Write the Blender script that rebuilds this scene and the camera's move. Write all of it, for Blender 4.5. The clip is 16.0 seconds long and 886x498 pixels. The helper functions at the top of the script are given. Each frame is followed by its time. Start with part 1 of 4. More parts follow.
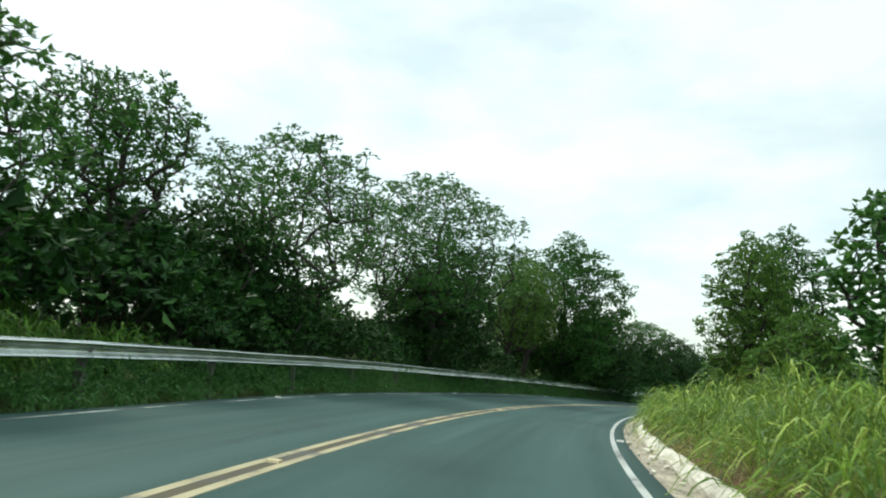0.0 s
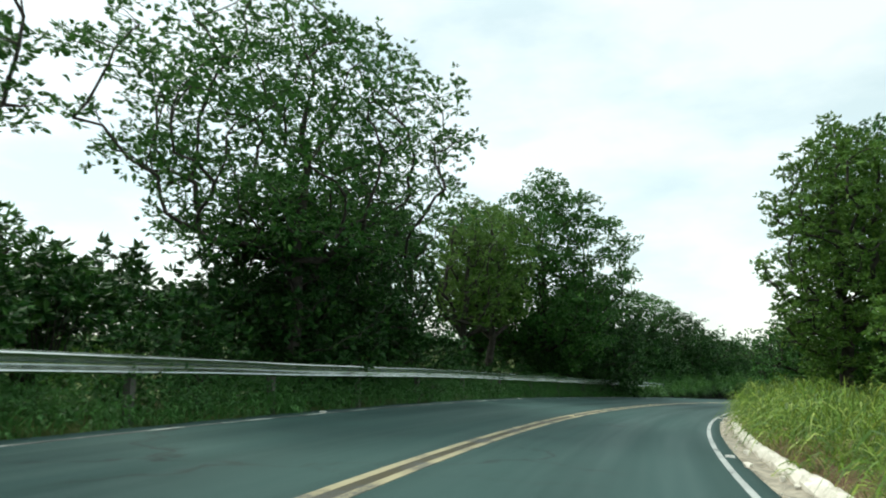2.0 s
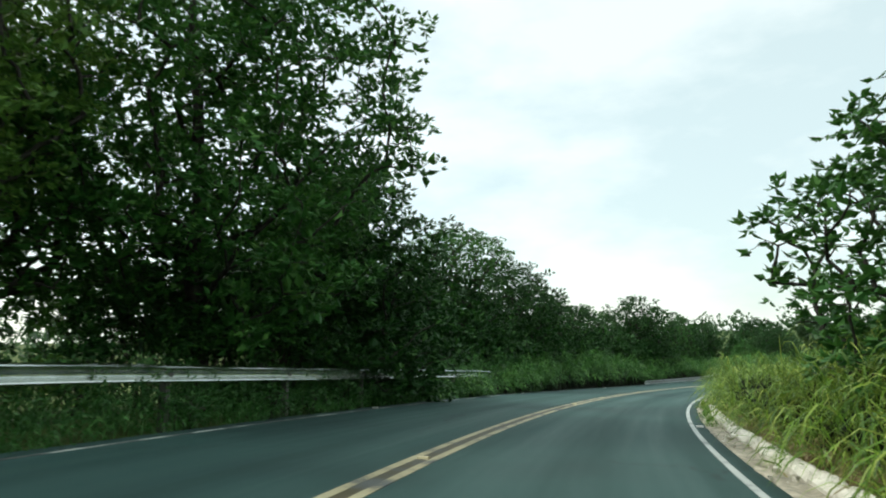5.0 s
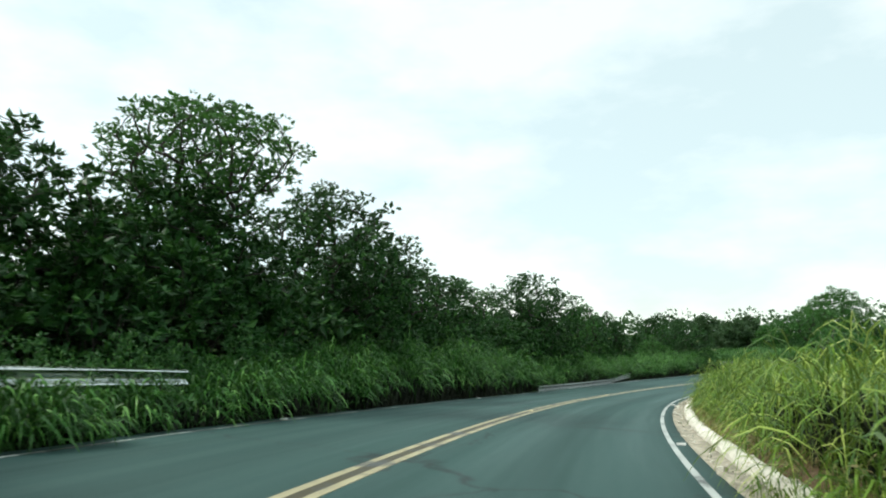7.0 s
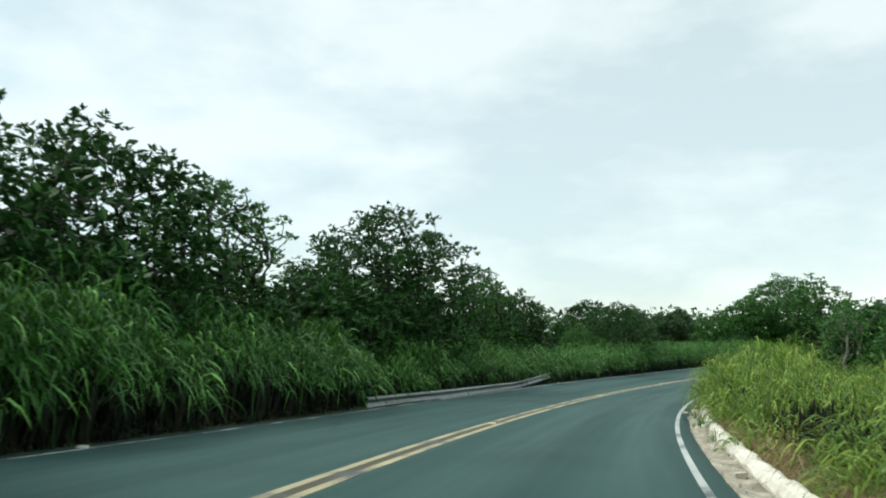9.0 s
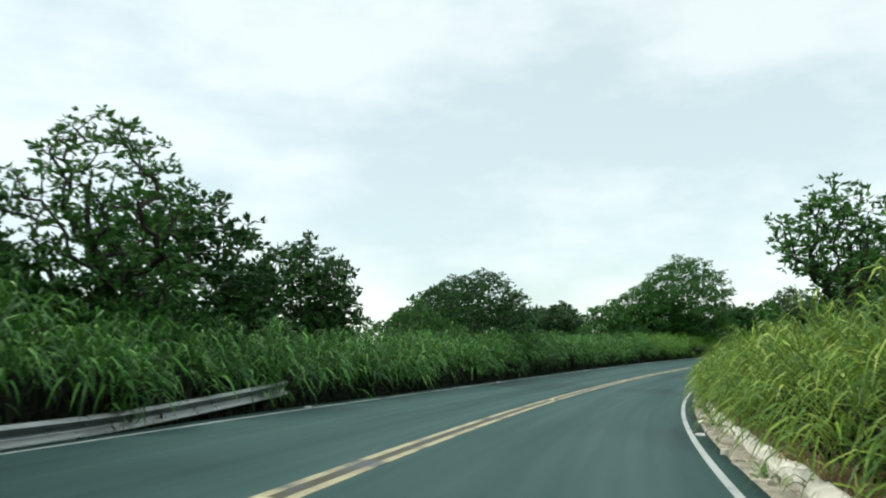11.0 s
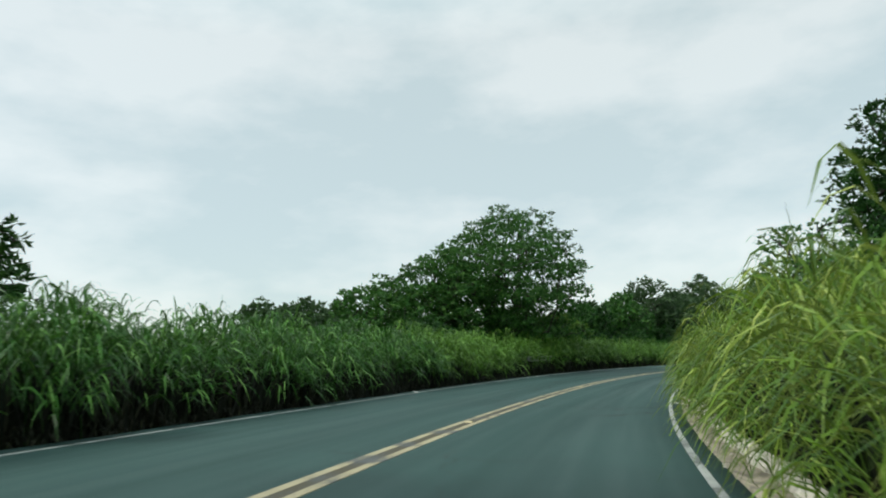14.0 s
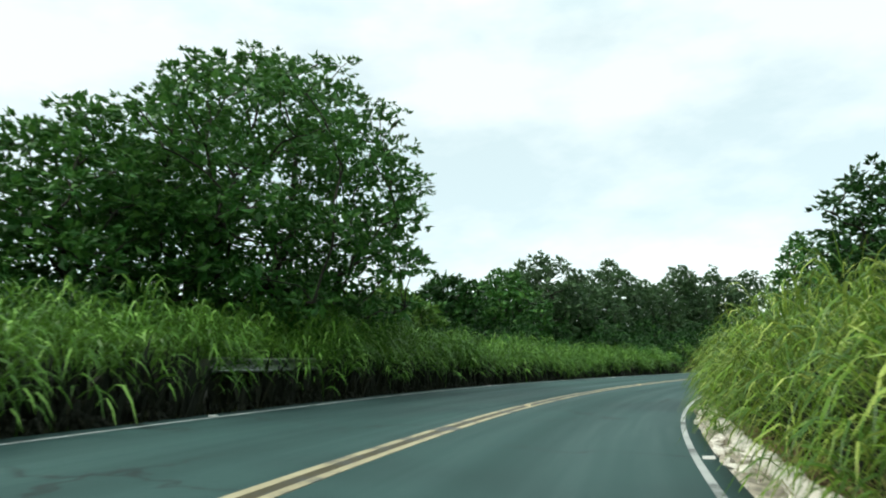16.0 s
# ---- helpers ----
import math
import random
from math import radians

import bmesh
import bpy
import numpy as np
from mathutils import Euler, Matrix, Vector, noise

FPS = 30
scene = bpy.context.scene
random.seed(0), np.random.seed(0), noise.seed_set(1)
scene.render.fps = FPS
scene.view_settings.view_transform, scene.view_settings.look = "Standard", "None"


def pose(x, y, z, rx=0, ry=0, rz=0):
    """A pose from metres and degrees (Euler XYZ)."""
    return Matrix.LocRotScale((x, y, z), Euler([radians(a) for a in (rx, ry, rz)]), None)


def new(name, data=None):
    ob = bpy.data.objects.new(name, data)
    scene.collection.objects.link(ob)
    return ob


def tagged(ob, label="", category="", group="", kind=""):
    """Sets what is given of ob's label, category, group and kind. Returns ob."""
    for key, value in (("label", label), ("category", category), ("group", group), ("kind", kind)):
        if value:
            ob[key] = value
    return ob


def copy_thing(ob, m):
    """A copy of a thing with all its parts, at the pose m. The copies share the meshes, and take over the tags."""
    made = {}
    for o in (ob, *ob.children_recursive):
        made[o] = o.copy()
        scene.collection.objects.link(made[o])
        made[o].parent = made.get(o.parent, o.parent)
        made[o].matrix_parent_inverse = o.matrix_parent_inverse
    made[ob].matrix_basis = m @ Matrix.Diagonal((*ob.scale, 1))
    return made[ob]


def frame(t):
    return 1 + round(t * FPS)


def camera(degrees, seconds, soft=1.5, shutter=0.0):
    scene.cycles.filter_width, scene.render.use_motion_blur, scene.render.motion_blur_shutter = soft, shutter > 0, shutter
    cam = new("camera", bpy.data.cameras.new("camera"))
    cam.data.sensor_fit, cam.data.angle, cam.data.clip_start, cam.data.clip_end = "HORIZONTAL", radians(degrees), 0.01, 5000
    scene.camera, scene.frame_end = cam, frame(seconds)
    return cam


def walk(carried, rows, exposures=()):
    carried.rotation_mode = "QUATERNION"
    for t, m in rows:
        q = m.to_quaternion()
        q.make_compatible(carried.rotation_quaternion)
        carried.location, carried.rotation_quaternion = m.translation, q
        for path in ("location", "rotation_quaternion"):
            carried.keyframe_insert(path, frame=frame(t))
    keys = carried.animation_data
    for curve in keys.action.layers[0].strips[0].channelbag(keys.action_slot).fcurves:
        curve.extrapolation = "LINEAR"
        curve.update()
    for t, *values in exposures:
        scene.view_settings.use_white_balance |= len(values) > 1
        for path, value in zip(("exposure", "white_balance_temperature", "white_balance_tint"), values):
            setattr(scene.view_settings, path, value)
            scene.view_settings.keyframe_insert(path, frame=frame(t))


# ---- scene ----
import collections

cam = camera(66.78, 16.0, soft=2.0, shutter=0.12)
ROWS = [
    (0.0, 2.712, 5.386, 0.880, 97.78, -4.47, 4.32),
    (0.5, 3.039, 9.552, 0.731, 97.56, -4.53, 4.17),
    (1.0, 3.270, 13.739, 0.528, 97.76, -3.52, 3.76),
    (1.5, 3.806, 17.950, 0.338, 97.68, -2.30, 3.70),
    (2.0, 4.400, 22.209, 0.132, 97.80, -1.18, 2.75),
    (2.5, 5.137, 26.427, -0.104, 97.96, 0.01, 1.06),
    (3.0, 6.093, 30.627, -0.267, 97.68, 0.27, -0.87),
    (3.5, 7.182, 34.929, -0.480, 97.82, 0.63, -3.01),
    (4.0, 8.373, 39.149, -0.700, 97.32, 0.68, -6.35),
    (4.5, 9.885, 43.306, -0.973, 97.34, 0.88, -8.59),
    (5.0, 11.558, 47.473, -1.240, 97.30, 1.03, -10.83),
    (5.5, 13.393, 51.636, -1.505, 97.31, 0.91, -13.11),
    (6.0, 15.385, 55.776, -1.773, 97.32, 0.76, -15.41),
    (6.5, 17.532, 59.880, -2.046, 97.34, 0.60, -17.71),
    (7.0, 19.844, 63.909, -2.299, 97.33, 0.52, -19.50),
    (7.5, 22.402, 67.946, -2.625, 97.55, 1.09, -20.67),
    (8.0, 25.131, 72.165, -2.946, 97.63, 0.82, -22.30),
    (8.5, 28.290, 76.436, -3.200, 97.58, 0.31, -23.82),
    (9.0, 31.655, 80.884, -3.487, 97.25, 0.11, -25.86),
    (9.5, 35.281, 85.423, -3.882, 97.10, -0.12, -27.65),
    (10.0, 39.231, 89.912, -4.212, 97.31, 0.40, -30.18),
    (10.5, 43.437, 94.218, -4.530, 97.61, 0.67, -32.85),
    (11.0, 47.872, 98.389, -4.824, 97.92, 0.94, -35.48),
    (11.5, 52.526, 102.412, -5.093, 98.22, 1.21, -38.09),
    (12.0, 57.389, 106.275, -5.334, 98.55, 1.48, -40.67),
    (12.5, 62.447, 109.967, -5.542, 98.92, 1.71, -43.21),
    (13.0, 67.721, 113.389, -5.726, 99.26, 1.78, -44.88),
    (13.5, 73.109, 116.668, -5.858, 99.34, 2.64, -47.15),
    (14.0, 78.544, 119.708, -5.919, 99.67, 2.44, -49.42),
    (14.5, 84.104, 122.525, -6.015, 99.86, 2.17, -50.99),
    (15.0, 89.843, 125.236, -6.057, 100.13, 1.74, -53.41),
    (15.5, 95.768, 127.822, -6.115, 100.01, 2.12, -55.55),
    (16.0, 101.854, 130.013, -6.137, 100.19, 2.02, -58.07),
]
walk(cam, [(t, pose(x, y, z, rx, ry, rz)) for t, x, y, z, rx, ry, rz in ROWS],
     [(0.0, 0.0, 6650, 3), (4.0, 0.0, 6650, 3), (6.5, -0.04, 6600, 3), (7.0, 0.04, 6600, 3), (7.6, -0.04, 6600, 3), (9.0, -0.13, 6550, 4), (10.0, 0.0, 6550, 4), (12.3, -0.33, 6600, 6),
      (13.0, -0.37, 6600, 6), (14.5, -0.33, 6600, 6), (16.0, 0.04, 6600, 4)])

# the road's line: curvature, grade and bank at steps of 25 m along the centre line
BEND = [0.008703, 0.008220, 0.007734, 0.007253, 0.007114, 0.007044, 0.006477, 0.005845, 0.005874, 0.012500, 0.005951, 0.005860, 0.005709, 0.005509, 0.005274]
GRADE = [-0.019252, -0.033678, -0.047424, -0.055773, -0.058477, -0.053817, -0.035667, -0.013258, -0.001479, -0.000977, -0.005700, -0.009522, -0.012456, -0.014289, -0.015215]
BANK = [-0.036162, -0.052702, 0.013904, 0.028989, 0.014364, 0.007404, 0.025304, 0.039766, 0.051500, 0.058900, 0.042501, 0.037622, 0.034648, 0.032836, 0.031734]

# ---- sky, sun ----
SUN_UP, SUN_TURN = radians(52), radians(307)
world = bpy.data.worlds.new("world")
scene.world = world
world.use_nodes = True
wn, wl = world.node_tree.nodes, world.node_tree.links
wn.clear()


def wnode(kind, **kw):
    n = wn.new(kind)
    for k, v in kw.items():
        n.inputs[k].default_value = v
    return n


w_out = wn.new("ShaderNodeOutputWorld")
w_bg = wn.new("ShaderNodeBackground")
w_co = wn.new("ShaderNodeTexCoord")
w_sky = wn.new("ShaderNodeTexSky")
w_sky.sky_type, w_sky.sun_disc = "NISHITA", False
w_sky.sun_elevation, w_sky.sun_rotation = SUN_UP, SUN_TURN
w_map = wn.new("ShaderNodeMapping")
w_map.inputs["Scale"].default_value = (1.0, 1.0, 2.4)
w_noise = wnode("ShaderNodeTexNoise", Scale=2.6, Detail=6.0, Roughness=0.55)
w_ramp = wn.new("ShaderNodeValToRGB")
w_ramp.color_ramp.elements[0].position, w_ramp.color_ramp.elements[0].color = 0.40, (0.66, 0.77, 0.78, 1)
w_ramp.color_ramp.elements[1].position, w_ramp.color_ramp.elements[1].color = 0.58, (0.90, 0.955, 0.945, 1)
w_sep = wn.new("ShaderNodeSeparateXYZ")
w_up = wn.new("ShaderNodeMapRange")            # overcast sky: brighter towards the zenith
w_up.inputs["From Min"].default_value, w_up.inputs["From Max"].default_value = 0.45, 1.0
w_up.inputs["To Min"].default_value, w_up.inputs["To Max"].default_value = 0.98, 2.2
w_mul = wn.new("ShaderNodeVectorMath")
w_mul.operation = "SCALE"
w_dim = wn.new("ShaderNodeVectorMath")
w_dim.operation = "SCALE"
w_dim.inputs["Scale"].default_value = 0.05
w_add = wn.new("ShaderNodeVectorMath")
for a, b in ((w_co.outputs["Generated"], w_map.inputs["Vector"]), (w_map.outputs[0], w_noise.inputs["Vector"]),
             (w_noise.outputs["Fac"], w_ramp.inputs["Fac"]), (w_co.outputs["Generated"], w_sep.inputs[0]),
             (w_sep.outputs["Z"], w_up.inputs["Value"]), (w_ramp.outputs["Color"], w_mul.inputs[0]),
             (w_up.outputs[0], w_mul.inputs["Scale"]), (w_sky.outputs[0], w_dim.inputs[0]),
             (w_mul.outputs[0], w_add.inputs[0]), (w_dim.outputs[0], w_add.inputs[1]),
             (w_add.outputs[0], w_bg.inputs["Color"]), (w_bg.outputs[0], w_out.inputs["Surface"])):
    wl.new(a, b)
w_bg.inputs["Strength"].default_value = 1.0

sun_data = bpy.data.lights.new("sun", "SUN")
sun_data.energy, sun_data.angle, sun_data.color = 2.8, radians(12), (1.0, 0.975, 0.91)
sun = new("sun", sun_data)
sun.matrix_world = pose(0, 0, 60, 90 - math.degrees(SUN_UP), 0, 180 - math.degrees(SUN_TURN))


# ---- materials ----
class Mat:
    """A principled material with helper nodes."""

    def __init__(self, name, rough=0.8, spec=0.3, metal=0.0):
        self.m = bpy.data.materials.new(name)
        self.m.use_nodes = True
        self.t = self.m.node_tree
        self.b = self.t.nodes["Principled BSDF"]
        self.b.inputs["Roughness"].default_value = rough
        self.b.inputs["Specular IOR Level"].default_value = spec
        self.b.inputs["Metallic"].default_value = metal

    def node(self, kind, **kw):
        n = self.t.nodes.new(kind)
        for k, v in kw.items():
            n.inputs[k].default_value = v
        return n

    def link(self, a, b):
        self.t.links.new(a, b)

    def coords(self, uv=False):
        c = self.t.nodes.new("ShaderNodeTexCoord")
        return c.outputs["UV" if uv else "Object"]

    def noise(self, vec, scale, detail=4.0, rough=0.6):
        n = self.node("ShaderNodeTexNoise", Scale=scale, Detail=detail, Roughness=rough)
        if vec is not None:
            self.link(vec, n.inputs["Vector"])
        return n.outputs["Fac"]

    def ramp(self, fac, *stops):
        r = self.t.nodes.new("ShaderNodeValToRGB")
        e = r.color_ramp.elements
        while len(e) < len(stops):
            e.new(0.5)
        for i, (pos, col) in enumerate(stops):
            e[i].position = pos
            e[i].color = (*col, 1) if len(col) == 3 else col
        self.link(fac, r.inputs["Fac"])
        return r.outputs["Color"]

    def mix(self, fac, a, b, blend="MIX"):
        n = self.t.nodes.new("ShaderNodeMix")
        n.data_type, n.blend_type = "RGBA", blend
        for sock, v in ((n.inputs[0], fac), (n.inputs[6], a), (n.inputs[7], b)):
            if hasattr(v, "links"):
                self.link(v, sock)
            elif isinstance(v, tuple):
                sock.default_value = (*v, 1)
            else:
                sock.default_value = v
        return n.outputs[2]

    def math(self, op, a, b=0.0):
        n = self.t.nodes.new("ShaderNodeMath")
        n.operation = op
        for sock, v in ((n.inputs[0], a), (n.inputs[1], b)):
            if hasattr(v, "links"):
                self.link(v, sock)
            else:
                sock.default_value = v
        return n.outputs[0]

    def color(self, out):
        self.link(out, self.b.inputs["Base Color"])

    def bump(self, height, strength=0.4, dist=0.01):
        n = self.node("ShaderNodeBump", Strength=strength, Distance=dist)
        self.link(height, n.inputs["Height"])
        self.link(n.outputs["Normal"], self.b.inputs["Normal"])


def leaf_material(name, dark, light, tip, translucent=0.3, rough=0.55, gloss=0.3, old=0.0, patch=0.4):
    """Leaves: colour varies from leaf to leaf and from patch to patch, and light shines through; old is the share of
    leaves kept dark for the shaded depth of grass, tip the pale tone for its highlights."""
    k = Mat(name, rough, gloss)
    g = k.t.nodes.new("ShaderNodeNewGeometry")
    big = k.noise(k.coords(), 0.55, 3.0)
    col = k.ramp(g.outputs["Random Per Island"], (old, dark), (0.7 + 0.2 * old, light), (1.0, tip))
    col = k.mix(k.ramp(big, (0.35, (0, 0, 0)), (0.65, (patch, patch, patch))), col, light)
    k.color(col)
    tr = k.node("ShaderNodeBsdfTranslucent")
    k.link(k.mix(0.5, col, tip), tr.inputs["Color"])
    mx = k.node("ShaderNodeMixShader", Fac=translucent)
    out = k.t.nodes["Material Output"]
    k.link(k.b.outputs[0], mx.inputs[1])
    k.link(tr.outputs[0], mx.inputs[2])
    k.link(mx.outputs[0], out.inputs["Surface"])
    return k.m


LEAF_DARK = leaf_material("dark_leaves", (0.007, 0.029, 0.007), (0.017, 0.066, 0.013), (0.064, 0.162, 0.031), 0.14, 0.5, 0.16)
LEAF_MID = leaf_material("green_leaves", (0.014, 0.056, 0.011), (0.037, 0.130, 0.023), (0.114, 0.255, 0.051), 0.2, 0.5, 0.18)
LEAF_LIGHT = leaf_material("light_green_leaves", (0.031, 0.083, 0.013), (0.074, 0.171, 0.025), (0.171, 0.288, 0.059), 0.24, 0.5, 0.18)
# bluer, flatter leaf colours: the haze of distance is put into them
LEAF_FAR_HAZE = leaf_material("hazed_far_leaves", (0.030, 0.072, 0.027), (0.050, 0.108, 0.040), (0.081, 0.144, 0.054))
# many dark blades and few pale ones imitate shaded depth and highlights
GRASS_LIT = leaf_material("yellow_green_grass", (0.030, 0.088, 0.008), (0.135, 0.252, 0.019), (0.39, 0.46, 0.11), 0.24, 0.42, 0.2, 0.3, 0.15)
GRASS_DEEP = leaf_material("deep_green_grass", (0.012, 0.055, 0.007), (0.040, 0.155, 0.016), (0.19, 0.38, 0.09), 0.16, 0.45, 0.2, 0.35, 0.12)
GRASS_MID = leaf_material("bright_green_grass", (0.028, 0.088, 0.007), (0.079, 0.198, 0.018), (0.23, 0.42, 0.085), 0.2, 0.45, 0.2, 0.3, 0.15)
WEED_GRASS = leaf_material("dark_verge_grass", (0.018, 0.070, 0.014), (0.038, 0.135, 0.023), (0.115, 0.284, 0.074), 0.28)
WEED = leaf_material("weed_leaves", (0.021, 0.075, 0.018), (0.040, 0.130, 0.030), (0.096, 0.208, 0.052), 0.26)


def bark_material(name="bark", tone=1.0):
    k = Mat(name, 0.9, 0.1)
    c = k.coords()
    n = k.noise(c, 6.0, 6.0)
    k.color(k.ramp(n, (0.3, (0.022 * tone, 0.021 * tone, 0.018 * tone)), (0.7, (0.075 * tone, 0.069 * tone, 0.058 * tone))))
    k.bump(k.noise(c, 18.0), 0.7, 0.03)
    return k.m


def asphalt_material():
    k = Mat("asphalt", 0.7, 0.22)
    uv = k.coords(True)
    grain = k.noise(uv, 90.0, 3.0)
    patch = k.noise(uv, 0.35, 5.0)
    stretch = k.t.nodes.new("ShaderNodeMapping")
    stretch.inputs["Scale"].default_value = (0.9, 0.03, 1.0)
    k.link(uv, stretch.inputs["Vector"])
    tracks = k.noise(stretch.outputs[0], 1.3, 3.0)
    base = k.ramp(patch, (0.3, (0.0108, 0.0371, 0.0336)), (0.7, (0.0194, 0.0541, 0.0493)))
    base = k.mix(0.45, base, k.ramp(tracks, (0.35, (0.0108, 0.0339, 0.0314)), (0.65, (0.0259, 0.0678, 0.0627))))
    base = k.mix(0.3, base, k.ramp(grain, (0.3, (0.0076, 0.0191, 0.0179)), (0.75, (0.0410, 0.1039, 0.0941))))
    part_uv = k.t.nodes.new("ShaderNodeSeparateXYZ")
    k.link(uv, part_uv.inputs[0])
    wheel = k.math("COSINE", k.math("MULTIPLY", k.math("SUBTRACT", part_uv.outputs["X"], 0.95), 2 * math.pi / 1.75))
    wheel = k.math("MULTIPLY", k.math("ADD", k.math("MULTIPLY", wheel, 0.5), 0.5), k.noise(uv, 0.22, 3.0))
    base = k.mix(k.math("MULTIPLY", wheel, 0.75), base, (0.0302, 0.0742, 0.0683))
    dark_patch = k.ramp(k.noise(uv, 0.11, 4.0, 0.5), (0.56, (0, 0, 0)), (0.64, (0.55, 0.55, 0.55)))
    base = k.mix(dark_patch, base, (0.0086, 0.0265, 0.0258))
    crack = k.node("ShaderNodeTexVoronoi", Scale=0.16)
    crack.feature = "DISTANCE_TO_EDGE"
    warp = k.node("ShaderNodeTexNoise", Scale=1.3, Detail=5.0)
    k.link(uv, warp.inputs["Vector"])
    sub = k.t.nodes.new("ShaderNodeVectorMath")
    sub.operation = "MULTIPLY_ADD"
    k.link(warp.outputs["Color"], sub.inputs[0])
    sub.inputs[1].default_value = (1.6, 1.6, 0)
    k.link(uv, sub.inputs[2])
    k.link(sub.outputs[0], crack.inputs["Vector"])
    line = k.ramp(crack.outputs["Distance"], (0.0, (1, 1, 1)), (0.009, (0, 0, 0)))
    some = k.ramp(k.noise(uv, 0.12, 2.0), (0.47, (0, 0, 0)), (0.57, (0.85, 0.85, 0.85)))
    base = k.mix(k.mix(1.0, line, some, "MULTIPLY"), base, (0.008, 0.013, 0.013))
    k.color(base)
    k.link(k.ramp(tracks, (0.35, (0.80,) * 3), (0.65, (0.62,) * 3)), k.b.inputs["Roughness"])
    k.bump(grain, 0.35, 0.006)
    return k.m


def paint_material(name, dark, light, worn):
    """Road paint, worn through to the asphalt in flecks."""
    k = Mat(name, 0.6, 0.3)
    uv = k.coords(True)
    n = k.noise(uv, 0.9, 5.0)
    fleck = k.noise(uv, 22.0, 4.0, 0.7)
    col = k.ramp(n, (0.3, dark), (0.7, light))
    wear = k.math("ADD", k.math("MULTIPLY", n, 0.7), k.math("MULTIPLY", fleck, 0.3))
    gone = k.ramp(wear, (worn, (1, 1, 1)), (worn + 0.09, (0, 0, 0)))
    k.color(k.mix(gone, col, (0.065, 0.072, 0.07)))
    k.bump(fleck, 0.2, 0.003)
    return k.m


def concrete_material(name, dark, light, stain=(0.16, 0.13, 0.09)):
    k = Mat(name, 0.85, 0.25)
    c = k.coords()
    oi = k.t.nodes.new("ShaderNodeObjectInfo")
    n = k.noise(c, 5.0, 7.0, 0.65)
    fine_n = k.noise(c, 45.0, 4.0)
    col = k.ramp(n, (0.3, dark), (0.62, light))
    col = k.mix(k.ramp(k.noise(c, 2.1, 6.0, 0.7), (0.5, (0, 0, 0)), (0.68, (0.75, 0.75, 0.75))), col, stain)
    col = k.mix(k.math("MULTIPLY", oi.outputs["Random"], 0.35), col, dark)
    k.color(col)
    k.bump(k.math("ADD", n, k.math("MULTIPLY", fine_n, 0.4)), 0.6, 0.02)
    return k.m


def ground_material():
    k = Mat("grassy_soil", 0.95, 0.1)
    c = k.coords()
    n = k.noise(c, 0.6, 6.0)
    f = k.noise(c, 9.0, 5.0)
    col = k.ramp(n, (0.30, (0.06, 0.055, 0.026)), (0.48, (0.05, 0.085, 0.02)), (0.7, (0.085, 0.12, 0.03)))
    col = k.mix(0.5, col, k.ramp(f, (0.3, (0.03, 0.045, 0.014)), (0.7, (0.11, 0.12, 0.045))))
    k.color(col)
    k.bump(f, 0.8, 0.06)
    return k.m


def metal_material(name="galvanised_steel", tone=1.0, rough=1.0):
    k = Mat(name, 0.18, 0.5, 1.0)
    c = k.coords()
    n = k.noise(c, 3.0, 6.0)
    k.color(k.mix(k.ramp(k.noise(c, 1.2, 6.0, 0.7), (0.6, (0, 0, 0)), (0.75, (0.6, 0.6, 0.6))),
                  k.ramp(n, (0.3, (0.46 * tone, 0.50 * tone, 0.48 * tone)), (0.7, (0.62 * tone, 0.66 * tone, 0.64 * tone))), (0.16, 0.13, 0.10)))
    k.link(k.ramp(n, (0.3, (0.12 * rough,) * 3), (0.7, (0.22 * rough,) * 3)), k.b.inputs["Roughness"])
    return k.m


def plain_material(name, col, rough=0.6):
    k = Mat(name, rough, 0.4)
    k.color(k.ramp(k.noise(k.coords(), 25.0, 3.0), (0.3, tuple(v * 0.75 for v in col)), (0.7, col)))
    return k.m


# near-black stalk colour that stands for the shade deep inside the grass
SHADE_THATCH = leaf_material("shade_dark_grass", (0.006, 0.009, 0.005), (0.012, 0.017, 0.008), (0.030, 0.032, 0.016), 0.05, 0.8)
BARK = bark_material()
PALE_BARK = bark_material("pale_bark", 4.0)
ASPHALT = asphalt_material()
YELLOW = paint_material("yellow_road_paint", (0.23, 0.20, 0.12), (0.36, 0.325, 0.205), 0.40)
OLD_PAINT = paint_material("dirty_old_paint", (0.030, 0.027, 0.014), (0.062, 0.053, 0.024), 0.42)
WHITE = paint_material("white_road_paint", (0.25, 0.27, 0.26), (0.40, 0.42, 0.40), 0.38)
WHITE_OLD = paint_material("faded_white_paint", (0.22, 0.24, 0.22), (0.40, 0.42, 0.39), 0.48)
CONCRETE = concrete_material("gutter_concrete", (0.13, 0.12, 0.095), (0.46, 0.41, 0.32), (0.10, 0.085, 0.06))
KERB = concrete_material("whitewashed_concrete", (0.46, 0.43, 0.36), (0.74, 0.71, 0.63), (0.17, 0.135, 0.09))
GROUND = ground_material()
STEEL = metal_material()
OLD_STEEL = metal_material("dull_dirty_steel", 0.5, 2.0)


def soil_material():
    k = Mat("reddish_soil", 0.95, 0.1)
    c = k.coords()
    f = k.noise(c, 14.0, 6.0)
    col = k.ramp(k.noise(c, 1.3, 5.0), (0.35, (0.075, 0.042, 0.026)), (0.65, (0.15, 0.098, 0.058)))
    k.color(k.mix(0.4, col, k.ramp(f, (0.35, (0.04, 0.028, 0.018)), (0.7, (0.23, 0.17, 0.10)))))
    k.bump(f, 0.9, 0.05)
    return k.m


